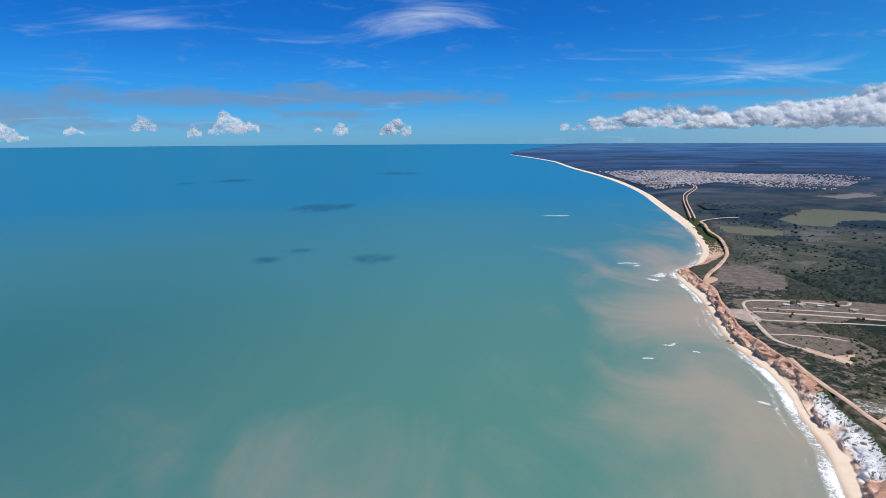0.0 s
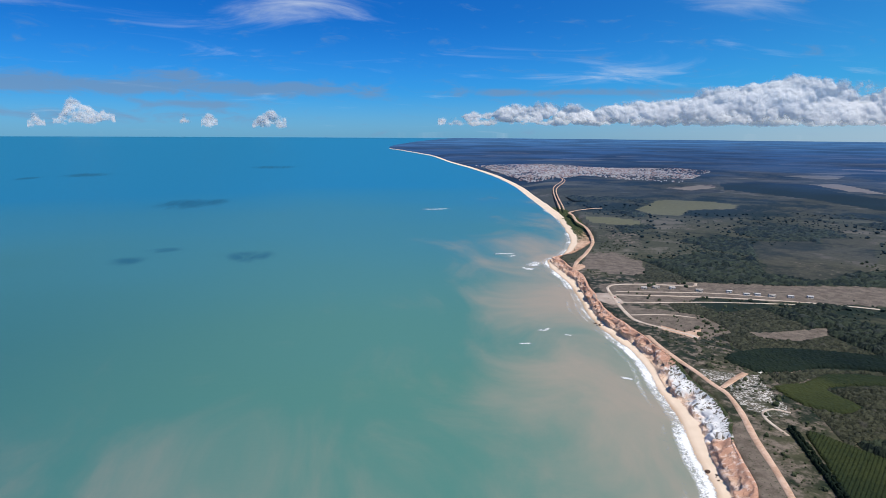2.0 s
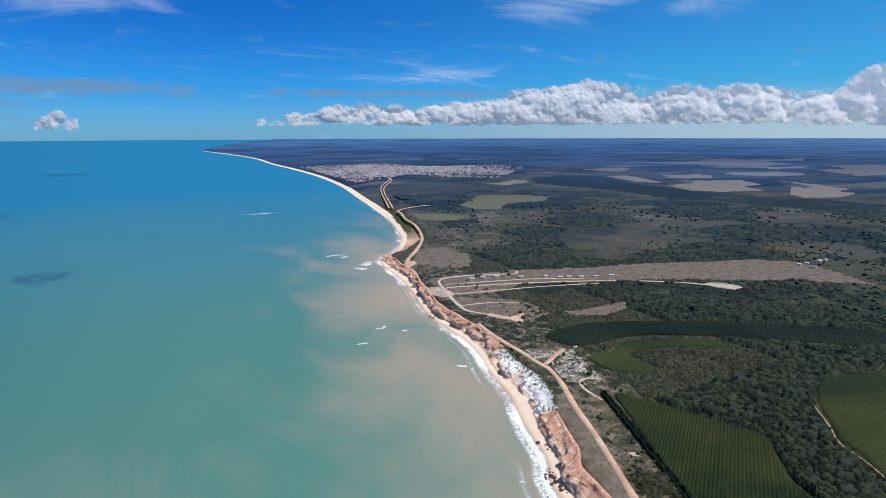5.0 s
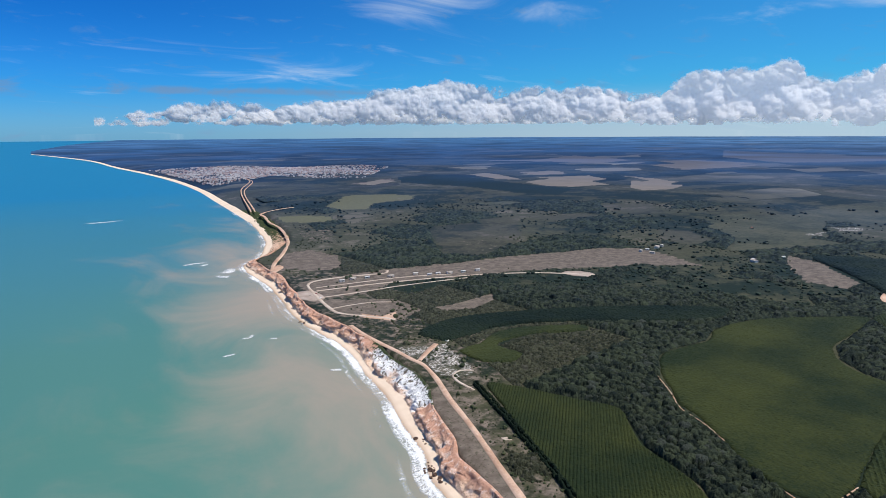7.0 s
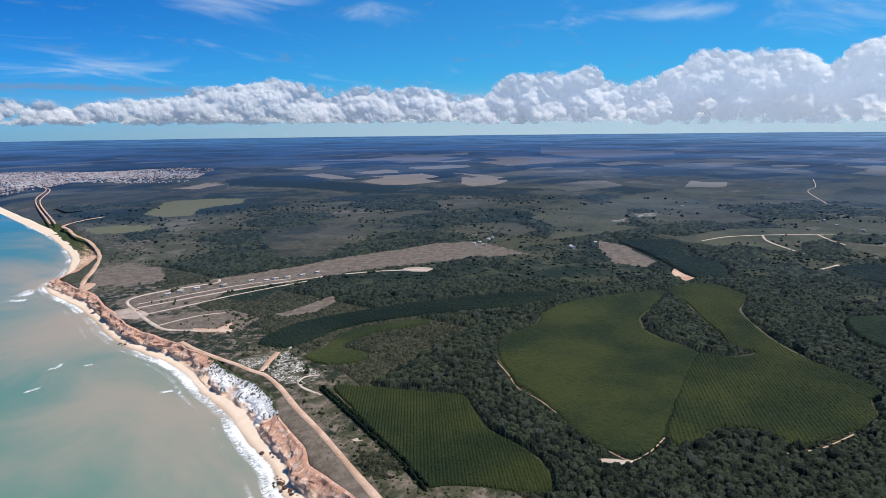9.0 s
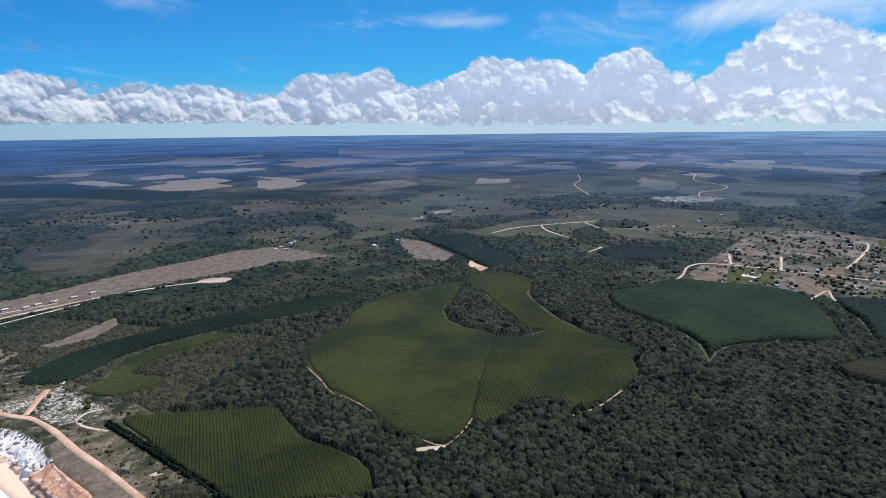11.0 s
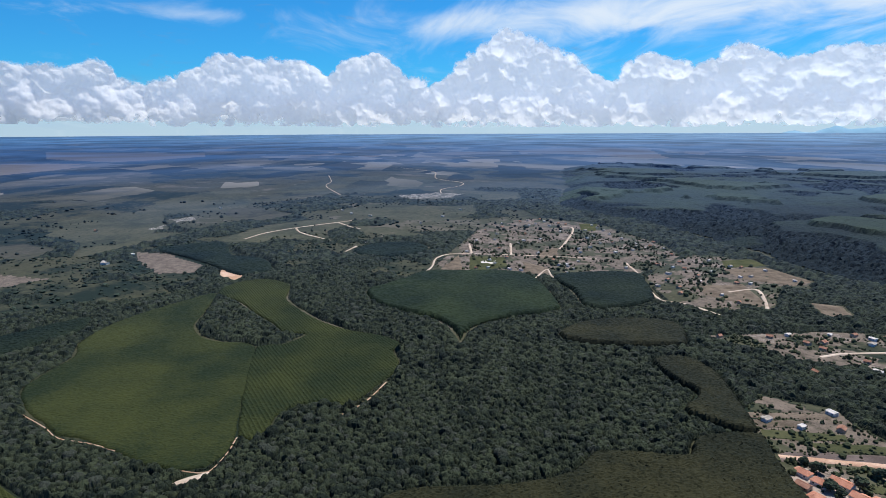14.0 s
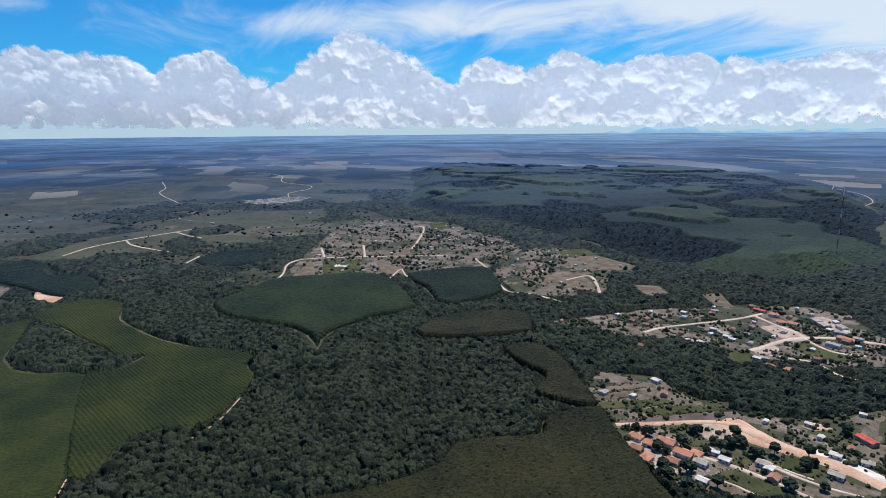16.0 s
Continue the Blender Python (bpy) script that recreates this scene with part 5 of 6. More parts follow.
def road_mask(x, y, margin):
    hit = np.zeros(len(x), bool)
    for points, width, _m, _l in ROADS:
        c = curve(points, 8.0)
        lo, hi = c.min(0) - 20, c.max(0) + 20
        near = np.where((x > lo[0]) & (x < hi[0]) & (y > lo[1]) & (y < hi[1]))[0]
        if len(near):
            for k in range(0, len(near), 4000):
                s_ = near[k:k + 4000]
                dd = ((x[s_][:, None] - c[None, :, 0]) ** 2 + (y[s_][:, None] - c[None, :, 1]) ** 2).min(1)
                hit[s_] |= dd < (width / 2 + margin) ** 2
    return hit


PLANTED = [rolling_plan] + [p[0] for p in PLANTATIONS] + [p[0] for p in CROPS]


def wooded(x, y, d):
    """How wooded a place is (below 0: cleared), whether it is yard or open land, and whether only low scrub grows there."""
    r = np.hypot(x, y)
    wx, wy = x + fbm(x, y, 40, 2) * 8, y + fbm(y, x, 40, 2) * 8
    clear = np.zeros(len(x), bool)
    for poly in PLANTED:
        clear |= inside(poly, x, y)
    open_land = np.zeros(len(x), bool)
    for poly in BARE + MEADOWS + WHITE_SAND + TILLED + HEATHS + [c[0] for c in CLEARINGS]:
        open_land |= inside(poly, wx, wy)
    vill = np.zeros(len(x), bool)
    for poly in VILLAGES:
        vill |= inside(poly, wx, wy)
    clear |= road_mask(x, y, 2.5)
    wood = 0.85 + fbm(x, y, 260, 4) * 0.7
    wood = np.where((r > 1000) | (y > 640) & (x < 1000), 0.54 + fbm(x, y, 200, 5) * 1.8, wood)
    wood = wood - np.clip((r - 1700) / 900, 0, 1) * 0.45
    wood = np.where((d < 120) & (y > 120), 0.30 + fbm(x, y, 40, 3) * 0.8, wood)
    wood = np.where((y < -560) & (r > 620), np.maximum(wood, 0.60 + fbm(x, y, 120, 3) * 0.5), wood)
    lot_a, lot_b, lot_gap = lots(x, y)
    wood = np.where(vill, np.where(lot_b > 0.70, 0.55, 0.10) + np.where(lot_gap < 2.5, 0.22, 0) + fbm(x, y, 45, 3) * 1.1, wood)
    wood = np.where(open_land, 0.12 + fbm(x, y, 30, 2) * 0.4 + fbm(x, y, 120, 3) * 0.5, wood)
    wood = np.where(open_land & (r > 1000), -0.12 + fbm(x, y, 90, 3) * 1.3, wood)
    wood = np.where(clear, -1, wood)
    return wood, vill | open_land, (x < 640) & (y > 380) | (d < 130) & (y > 100)


CLOSED = 0.46          # from here on the crowns touch


def crowns(u, v, size, seed):
    """Heights of crowns of about that size, standing one to a cell, and a random number for each crown."""
    table = np.random.RandomState(seed).rand(4, 256, 256)
    u, v = u / size, v / size
    iu, iv = np.floor(u).astype(int), np.floor(v).astype(int)
    best, shade = np.zeros(np.shape(u)), np.zeros(np.shape(u))
    for a in (-1, 0, 1):
        for b in (-1, 0, 1):
            cu, cv = iu + a, iv + b
            ju, jv, jr, jc = (table[k][cu & 255, cv & 255] for k in range(4))
            d2 = (u - cu - ju) ** 2 + (v - cv - jv) ** 2
            top = np.sqrt(np.clip((0.46 + 0.36 * jr) ** 2 - d2, 0, None)) * 1.25 + jr ** 3 * 0.5 * (d2 < (0.46 + 0.36 * jr) ** 2)
            win = top > best
            best, shade = np.where(win, top, best), np.where(win, jc, shade)
    return best, shade


def shore_roughly(x, y):
    """As shore_distance, but only roughly so where the sea is far off."""
    q = SHORE[np.argsort(SHORE[:, 1])]
    gap = x - np.interp(y, q[:, 1], q[:, 0])
    d, wy = gap * 0.7, y.copy()
    near = np.where(np.abs(gap) < 260)[0]
    d[near], wy[near] = shore_distance(x[near], y[near])
    return d, wy


def forest_sheet(r_lo, r_hi, step, ratio, unit, high, tall):
    """Closed woods seen from above: crown beside crown, ragged, open at the edge down to the soil."""
    rng = np.random.RandomState(int(r_lo))
    a, r = np.meshgrid(np.radians(np.arange(4, 156, step)), r_lo * ratio ** np.arange(int(math.log(r_hi / r_lo) / math.log(ratio)) + 2))
    a, r = a + radians(step) * rng.uniform(-0.35, 0.35, a.shape), r * ratio ** rng.uniform(-0.35, 0.35, a.shape)
    x, y = (r * np.sin(a)).ravel(), (r * np.cos(a)).ravel()
    d, wy = shore_roughly(x, y)
    land = np.where(d > beach_width(wy) + cliff_width(wy) + 22)[0]
    closed, low = np.zeros(len(x), bool), np.zeros(len(x), bool)
    wood, sparse, low[land] = wooded(x[land], y[land], d[land])
    closed[land] = (wood > CLOSED) & ~sparse
    for scrub, name, label, unit, high, mat in ((False, "forest", "dense dark green tropical forest canopy", unit, high, CANOPY), (True, "scrub", "closed olive green coastal scrub", unit * 0.62, high * 0.4, BUSHES)):
        ok = (closed & (low == scrub)).reshape(a.shape)
        deep = ok.copy()
        deep[1:-1, 1:-1] = ok[1:-1, 1:-1] & ok[:-2, 1:-1] & ok[2:, 1:-1] & ok[1:-1, :-2] & ok[1:-1, 2:]
        rise, ring = deep * 0.3, deep
        for part_height in (0.55, 0.8, 1.0):
            core = ring.copy()
            core[1:-1, 1:-1] = ring[1:-1, 1:-1] & ring[:-2, 1:-1] & ring[2:, 1:-1] & ring[1:-1, :-2] & ring[1:-1, 2:]
            rise, ring = np.where(core, part_height, rise), core
        rise[[0, -1]] *= 0.45
        rise[[1, -2]] *= 0.75
        faces = grid_faces(*a.shape)
        faces = faces[ok.ravel()[faces].all(1)]
        if not len(faces):
            continue
        used, faces = np.unique(faces, return_inverse=True)
        fx, fy, inner = x[used], y[used], deep.ravel()[used]
        dome, shade = crowns(fx, fy, unit, 11)
        small, shade2 = crowns(fx, fy, unit * 0.42, 12)
        great, shade3 = crowns(fx + fbm(fx, fy, 20, 2) * 5, fy, unit * 1.75, 13)
        great = np.where(shade3 > 0.72, great, 0)
        shade = np.where(great * 1.5 > dome, (shade3 * 9.7) % 1.0, shade)
        dome = np.maximum(dome, great * 1.5)
        z = high * (0.30 + 0.5 * fbm(fx, fy, 45, 3)) + dome * unit * tall + small * unit * 0.32 * tall + rng.rand(len(fx)) * unit * 0.09 * tall
        z = plain_height(fx, fy) + np.where(inner, z * rise.ravel()[used], -0.4)
        colour = np.stack([shade * 0.65 + shade2 * 0.35, (shade * 7.31) % 1.0, 0 * shade], 1)
        tagged(mesh_from(name, bowl(np.stack([fx, fy, z], 1))[0], faces.reshape(-1, 4), mat, False, colour), label, name, kind="stuff")


for spec in ((220, 622, 0.10, 1.0021, 4.2, 4.0, 0.70), (614, 1150, 0.11, 1.0025, 4.8, 4.0, 0.68), (1135, 2600, 0.15, 1.0040, 7.5, 5.0, 0.55)):
    forest_sheet(*spec)


def wood_places(spacing, r_lo, r_hi, seed):
    """Places for single crowns on land that is not closed: a jittered lattice between two distances."""
    rng = np.random.RandomState(seed)
    n = int(r_hi * 2 / spacing)
    x, y = np.meshgrid(np.arange(0, n) * spacing - 300, np.arange(n) * spacing - r_hi)
    x, y = x.ravel() + rng.rand(x.size) * spacing * 0.95, y.ravel() + rng.rand(x.size) * spacing * 0.95
    r, a = np.hypot(x, y), np.degrees(np.arctan2(x, y))
    ok = (r > r_lo) & (r < r_hi) & (a > 4) & (a < 156)
    x, y = x[ok], y[ok]
    d, wy = shore_roughly(x, y)
    ok = d > beach_width(wy) + cliff_width(wy) + 22
    x, y, d = x[ok], y[ok], d[ok]
    wood, sparse, low = wooded(x, y, d)
    pick = (rng.rand(len(x)) < wood) & (sparse | (wood < CLOSED + 0.1))
    x, y, low, sparse = x[pick], y[pick], low[pick], sparse[pick]
    return np.stack([x, y, plain_height(x, y)], 1), low, sparse, rng


for spacing, r_lo, r_hi, protos, size, seed in ((3.3, 220, 480, FINE, 2.0, 1), (3.9, 480, 900, FINE, 2.3, 2), (7.5, 900, 1500, COARSE, 3.2, 3), (13, 1500, 2300, COARSE, 4.0, 4)):
    places, low, sparse, rng = wood_places(spacing, r_lo, r_hi, seed)
    sizes = size * (0.5 + 1.0 * rng.rand(len(places)) ** 3)
    tall = ~low & ~sparse
    if tall.any():
        scatter("forest", protos, places[tall], sizes[tall], FOREST if r_lo < 1400 else FARWOOD, "broken dark green trees at the forest edge", "forest", 1.2 if r_lo < 900 else 0.7)
    shrubby = ~tall
    if shrubby.any():
        scatter("scrub", protos, places[shrubby], sizes[shrubby] * np.where(sparse[shrubby], 0.95, 0.6), SCRUB if r_lo < 1400 else FARWOOD, "scattered olive green bushes and small trees", "scrub", 0.95)

# ---------------------------------------------------------------- plantations


def canopy(name, outline, cell, height, turn, period, depth, mat, label):
    """A block of planted trees seen from above: a ragged sheet of crowns with straight rows, closed down to the soil at its edge."""
    poly = curve(outline, 10.0, True)
    lo, hi = poly.min(0), poly.max(0)
    mid, reach = (lo + hi) / 2, np.hypot(*(hi - lo)) / 2
    n = int(reach * 2 / cell) + 2
    rng = np.random.RandomState(int(abs(lo[0])) + 3)
    i, j = np.meshgrid(np.arange(n), np.arange(n), indexing="ij")
    a, b = (i - n / 2) * cell, (j - n / 2) * cell
    ca, sa = math.cos(radians(turn)), math.sin(radians(turn))
    bend = fbm(a, b, 160, 2) * 5
    row = np.cos(b / period * 6.283) if period else 0 * b
    a, b = a + rng.randn(n, n) * cell * 0.22, b + rng.randn(n, n) * cell * 0.12
    b = b + bend
    x, y = mid[0] + a * ca - b * sa, mid[1] + a * sa + b * ca
    fray = 2.0 if cell < 5 else 26.0
    ok = inside(poly, (x + fbm(x, y, 14 * fray ** 0.5, 3) * fray).ravel(), (y + fbm(y, x, 14 * fray ** 0.5, 3) * fray).ravel()).reshape(n, n)
    deep = ok.copy()
    deep[1:-1, 1:-1] = ok[1:-1, 1:-1] & ok[:-2, 1:-1] & ok[2:, 1:-1] & ok[1:-1, :-2] & ok[1:-1, 2:]
    z = height * (1 + fbm(x, y, 50, 3) * 0.35) + (rng.rand(n, n) - 0.5) * depth * 0.9 + row * depth * 0.5
    rise, ring = deep * 0.5, deep
    for share in (0.85, 1.0):
        core = ring.copy()
        core[1:-1, 1:-1] = ring[1:-1, 1:-1] & ring[:-2, 1:-1] & ring[2:, 1:-1] & ring[1:-1, :-2] & ring[1:-1, 2:]
        rise, ring = np.where(core, share, rise), core
    z = plain_height(x, y) + np.where(deep, z * rise, -0.4)
    faces = grid_faces(n, n)
    faces = faces[ok.ravel()[faces].all(1)]
    used, inv = np.unique(faces, return_inverse=True)
    v = np.stack([x, y, z], -1).reshape(-1, 3)[used]
    return tagged(mesh_from(name, bowl(v)[0], inv.reshape(-1, 4), mat, False), label, "plantation", kind="stuff")


def rolling_plantation():
    """Blocks of tall eucalyptus over rolling land, parted by wooded gullies."""
    rng = np.random.RandomState(31)
    step, ratio = 0.15, 1.0046
    a, r = np.meshgrid(np.radians(np.arange(110, 156, step)), 830 * ratio ** np.arange(372))
    a, r = a + radians(step) * rng.uniform(-0.35, 0.35, a.shape), r * ratio ** rng.uniform(-0.35, 0.35, a.shape)
    x, y = r * np.sin(a), r * np.cos(a)
    fx, fy = x + fbm(x, y, 90, 3) * 60, y + fbm(y, x, 90, 3) * 60
    ok = inside(rolling_plan, fx, fy)
    block = fbm(x * 0.85 + y * 0.5 + 900, y - 0.35 * x, 330, 3) + 0.2 * fbm(x, y, 70, 3)
    gully = np.clip((0.05 - np.abs(fbm(x + 2000, y + 500, 620, 3))) / 0.02, 0, 1)
    planted = np.clip((block + 0.14) / 0.03, 0, 1) * (1 - gully)
    high = np.clip((block - 0.09) / 0.03, 0, 1) * planted
    dome, shade = crowns(x, y, 9.0, 21)
    lift = 4 + planted * 13 + high * 12 + 26 * np.clip(fbm(x + 70, y, 900, 2) + 0.1, 0, 1) + dome * 6 * (1 - planted)
    rise, ring = ok * 0.0, ok
    for k in range(14):
        core = ring.copy()
        core[1:-1, 1:-1] = ring[1:-1, 1:-1] & ring[:-2, 1:-1] & ring[2:, 1:-1] & ring[1:-1, :-2] & ring[1:-1, 2:]
        rise, ring = rise + core / 14, core
    z = plain_height(x, y) + lift * rise + rng.rand(*x.shape) * (1.4 + 2.2 * (1 - planted)) - 0.4
    faces = grid_faces(*a.shape)
    faces = faces[ok.ravel()[faces].all(1)]
    used, faces = np.unique(faces, return_inverse=True)
    # high blocks painted lighter, gullies darker, standing in for valley shade
    tone = 0.10 + 0.35 * planted + 0.9 * fbm(x, y, 300, 3) + 0.40 * high
    colour = np.stack([np.where(planted > 0.5, tone, shade * 0.35 - 0.2), 0 * tone, 0 * tone], -1).reshape(-1, 3)[used]
    v = np.stack([x, y, z], -1).reshape(-1, 3)[used]
    tagged(mesh_from("plantation", bowl(v)[0], faces.reshape(-1, 4), ROLLING, False, colour), "dark green eucalyptus plantations over rolling land with wooded gullies", "plantation", kind="stuff")


for outline, cell, height, turn, label in PLANTATIONS:
    canopy("plantation", outline, cell, height, turn, 0, 1.5, RUSSET if "rows" in label or cell == 2.0 else EUCALYPT if "on a rise" in label else SHADEWOOD, label)
rolling_plantation()
for outline, cell, height, turn, period, label in CROPS:
    canopy("young_plantation", outline, cell, height, turn, period, 0.75, CROP, label)
# two rows in darkened leaves, which paint in the hedge's shadow line too
c = curve(HEDGE_LINE, 1.7)
c = np.concatenate([c + (2, 1), c + (7, 3)]) + np.random.RandomState(9).randn(len(c) * 2, 2) * 0.35
scatter("hedgerow", FINE, np.stack([c[:, 0], c[:, 1], plain_height(c[:, 0], c[:, 1])], 1), 1.25 + 0.5 * np.random.RandomState(8).rand(len(c)), SHADEWOOD, "tall dark hedgerow along the plantation edge", "hedgerow", 1.5)

# ---------------------------------------------------------------- houses and village trees


def part(name, bm, mat, parent, label=""):
    me = bpy.data.meshes.new(name)
    bm.to_mesh(me)
    bm.free()
    me.materials.append(mat)
    ob = new(name, me)
    ob.parent = parent
    return tagged(ob, label)


def box(x0, y0, z0, x1, y1, z1, bevel=0.0):
    bm = bmesh.new()
    bmesh.ops.create_cube(bm, size=1)
    for q in bm.verts:
        q.co = Vector(((x0 + x1) / 2 + q.co.x * (x1 - x0), (y0 + y1) / 2 + q.co.y * (y1 - y0), (z0 + z1) / 2 + q.co.z * (z1 - z0)))
    if bevel:
        bmesh.ops.bevel(bm, geom=bm.edges[:], offset=bevel, segments=1, affect="EDGES")
    return bm


def prism(sections):
    """A closed body lofted through rings of the same number of points."""
    bm = bmesh.new()
    rings = [[bm.verts.new(q) for q in ring] for ring in sections]
    n = len(rings[0])
    for a, b in zip(rings, rings[1:]):
        for i in range(n):
            bm.faces.new((a[i], a[(i + 1) % n], b[(i + 1) % n], b[i]))
    bm.faces.new(rings[0][::-1])
    bm.faces.new(rings[-1])
    bmesh.ops.recalc_face_normals(bm, faces=bm.faces[:])
    return bm


def house(length, width, height, pitch, roof, wall, hip=0.0, wing=0.0, label=""):
    ob = new("house")
    l, w = length / 2, width / 2
    o, up = 0.55, width / 2 * pitch
    part("wall", prism([[(-l, -w, -0.6), (l, -w, -0.6), (l, w, -0.6), (-l, w, -0.6)], [(-l, -w, height), (l, -w, height), (l, w, height), (-l, w, height)],
                        [(-l + hip, -0.05, height + up * 0.93), (l - hip, -0.05, height + up * 0.93), (l - hip, 0.05, height + up * 0.93), (-l + hip, 0.05, height + up * 0.93)]]), wall, ob)
    for side in (-1, 1):
        e = height - o * pitch
        y0, y1 = side * (w + o), 0
        a = [(-l - o, y0, e), (l + o, y0, e), (l + o - hip * 1.1, y1, height + up), (-l - o + hip * 1.1, y1, height + up)]
        part("roof_slope", prism([[(x, y, z + 0.05) for x, y, z in a], [(x, y, z + 0.24) for x, y, z in a]]), roof, ob)
    if hip:
        for side in (-1, 1):
            e = height - o * pitch
            a = [(side * (l + o), -w - o, e), (side * (l + o), w + o, e), (side * (l + o - hip * 1.1), 0.01, height + up), (side * (l + o - hip * 1.1), -0.01, height + up)]
            part("hip_slope", prism([[(x, y, z + 0.05) for x, y, z in a], [(x, y, z + 0.22) for x, y, z in a]]), roof, ob)
    part("ridge", box(-l - o + hip * 1.1, -0.15, height + up + 0.12, l + o - hip * 1.1, 0.15, height + up + 0.34, 0.05), roof, ob)
    if wing:
        part("porch_roof", prism([[(-l * wing, -w - 3.2, height - 0.9), (l * wing, -w - 3.2, height - 0.9), (l * wing, -w - 0.1, height - 0.12), (-l * wing, -w - 0.1, height - 0.12)],
                                  [(-l * wing, -w - 3.2, height - 0.75), (l * wing, -w - 3.2, height - 0.75), (l * wing, -w - 0.1, height + 0.03), (-l * wing, -w - 0.1, height + 0.03)]]), roof, ob)
        for x in (-l * wing + 0.2, l * wing - 0.2):
            part("porch_post", box(x - 0.12, -w - 3.1, -0.6, x + 0.12, -w - 2.86, height - 0.85), wall, ob)
    part("door", box(-0.5, -w - 0.04, 0.0, 0.5, -w + 0.05, 2.1), WOOD, ob)
    for x in (-l * 0.6, l * 0.6):
        for y in (-1, 1):
            part("window", box(x - 0.6, y * w - 0.04, 0.95, x + 0.6, y * w + 0.04, 2.05), GLASS, ob)
    return tagged(ob, label, "house", "village houses")


HOUSES = [
    house(11, 8, 3.0, 0.52, TILE, PLASTER, 3.4, 0.0, "white house with an orange clay tile hip roof"),
    house(14, 8.5, 3.1, 0.50, TILE, PLASTER, 0.0, 0.6, "long white house with an orange clay tile roof and porch"),
    house(9, 7, 2.9, 0.45, OLDTILE, OCHRE, 0.0, 0.0, "small ochre house with a weathered brown tile gable roof"),
    house(10, 7, 2.9, 0.25, FIBRE, PLASTER, 0.0, 0.5, "white house with a low grey fibre cement roof"),
    house(8, 6, 2.8, 0.22, TIN, PLASTER, 0.0, 0.0, "small white house with a pale sheet metal roof"),
    house(16, 7, 3.0, 0.30, REDTIN, OCHRE, 0.0, 0.0, "long shed with a red sheet metal roof"),
    house(15, 8, 3.6, 0.20, FIBRE, PLASTER, 0.0, 0.0, "large white hall with a grey sheet roof"),
]
for k, h in enumerate(HOUSES):
    x, y, turn = HOUSE_HOME[k]
    h.matrix_basis = pose(x, y, float(plain_height(x, y)) + 0.25, 0, 0, turn)
for x, y, k, turn in HOUSE_PLACES:
    copy_thing(HOUSES[k], pose(x, y, float(plain_height(x, y)) + 0.25, 0, 0, turn))

rng = np.random.RandomState(42)
TAKEN = [np.array(p[:2]) for p in HOUSE_PLACES] + [np.array(p[:2]) for p in HOUSE_HOME]


def settle(poly, count, kinds, turn):
    """Houses here and there over a settlement, clear of each other and of the roads."""
    p = np.array(poly, float)
    lo, hi = p.min(0), p.max(0)
    made = tries = 0
    while made < count and tries < count * 30:
        tries += 1
        q = lo + rng.rand(2) * (hi - lo)
        if not inside(poly, q[:1], q[1:])[0] or np.hypot(*q) > 1900 or road_mask(q[:1], q[1:], 7)[0]:
            continue
        if min(np.hypot(*(q - o)) for o in TAKEN) < 15:
            continue
        TAKEN.append(q)
        made += 1
        a = turn + rng.choice([0, 90]) + rng.randn() * 8
        size = rng.uniform(0.62, 0.88)
        copy_thing(HOUSES[kinds[rng.randint(len(kinds))]], pose(q[0], q[1], float(plain_height(*q)) + 0.25, 0, 0, a) @ Matrix.Diagonal((size, size, 0.9, 1)))


for spec in SETTLEMENTS:
    settle(*spec)

# the far town: roofs and walls too small to tell apart
town = np.array(TOWN_PLAN, float)
tx = town[:, 0].min() + rng.rand(17000) * np.ptp(town[:, 0])
ty = town[:, 1].min() + rng.rand(17000) * np.ptp(town[:, 1])
ok = inside(town, tx, ty)
tx, ty = tx[ok], ty[ok]
ok = (shore_distance(tx, ty)[0] > 60) & (rng.rand(len(tx)) < 0.55 + 1.6 * fbm(tx, ty, 500, 3))
tx, ty = tx[ok][:5200], ty[ok][:5200]
c = np.stack([tx, ty, plain_height(tx, ty) - 1], 1)
for mat, label, sel in ((HAZED_WALL, "white walls and roofs of a distant coastal town", rng.rand(len(tx)) < 0.62), (CLAY, "clay roofs of a distant coastal town", None)):
    pick = sel if sel is not None else ~picked
    picked = pick
    q = c[pick]
    centre, k = bowl(q)
    s_ = (2.4 + 3.6 * rng.rand(len(q)) ** 2) * k
    h_ = (2.6 + 1.6 * rng.rand(len(q))) * k
    unit = np.array([(-1, -0.8, 0), (1, -0.8, 0), (1, 0.8, 0), (-1, 0.8, 0), (-1, -0.8, 1), (1, -0.8, 1), (1, 0.8, 1), (-1, 0.8, 1), (-1, 0, 1.4), (1, 0, 1.4)])
    v = unit[None] * np.stack([s_, s_, h_], 1)[:, None, :] + centre[:, None, :]
    f = np.array([(0, 1, 5, 4), (2, 3, 7, 6), (4, 5, 9, 8), (6, 7, 8, 9), (1, 2, 6, 5), (3, 0, 4, 7), (5, 6, 9, 9), (7, 4, 8, 8)])[:6]
    tagged(mesh_from("town", v.reshape(-1, 3), (f[None] + (np.arange(len(q)) * 10)[:, None, None]).reshape(-1, 4), mat, False), label, "town", kind="stuff")


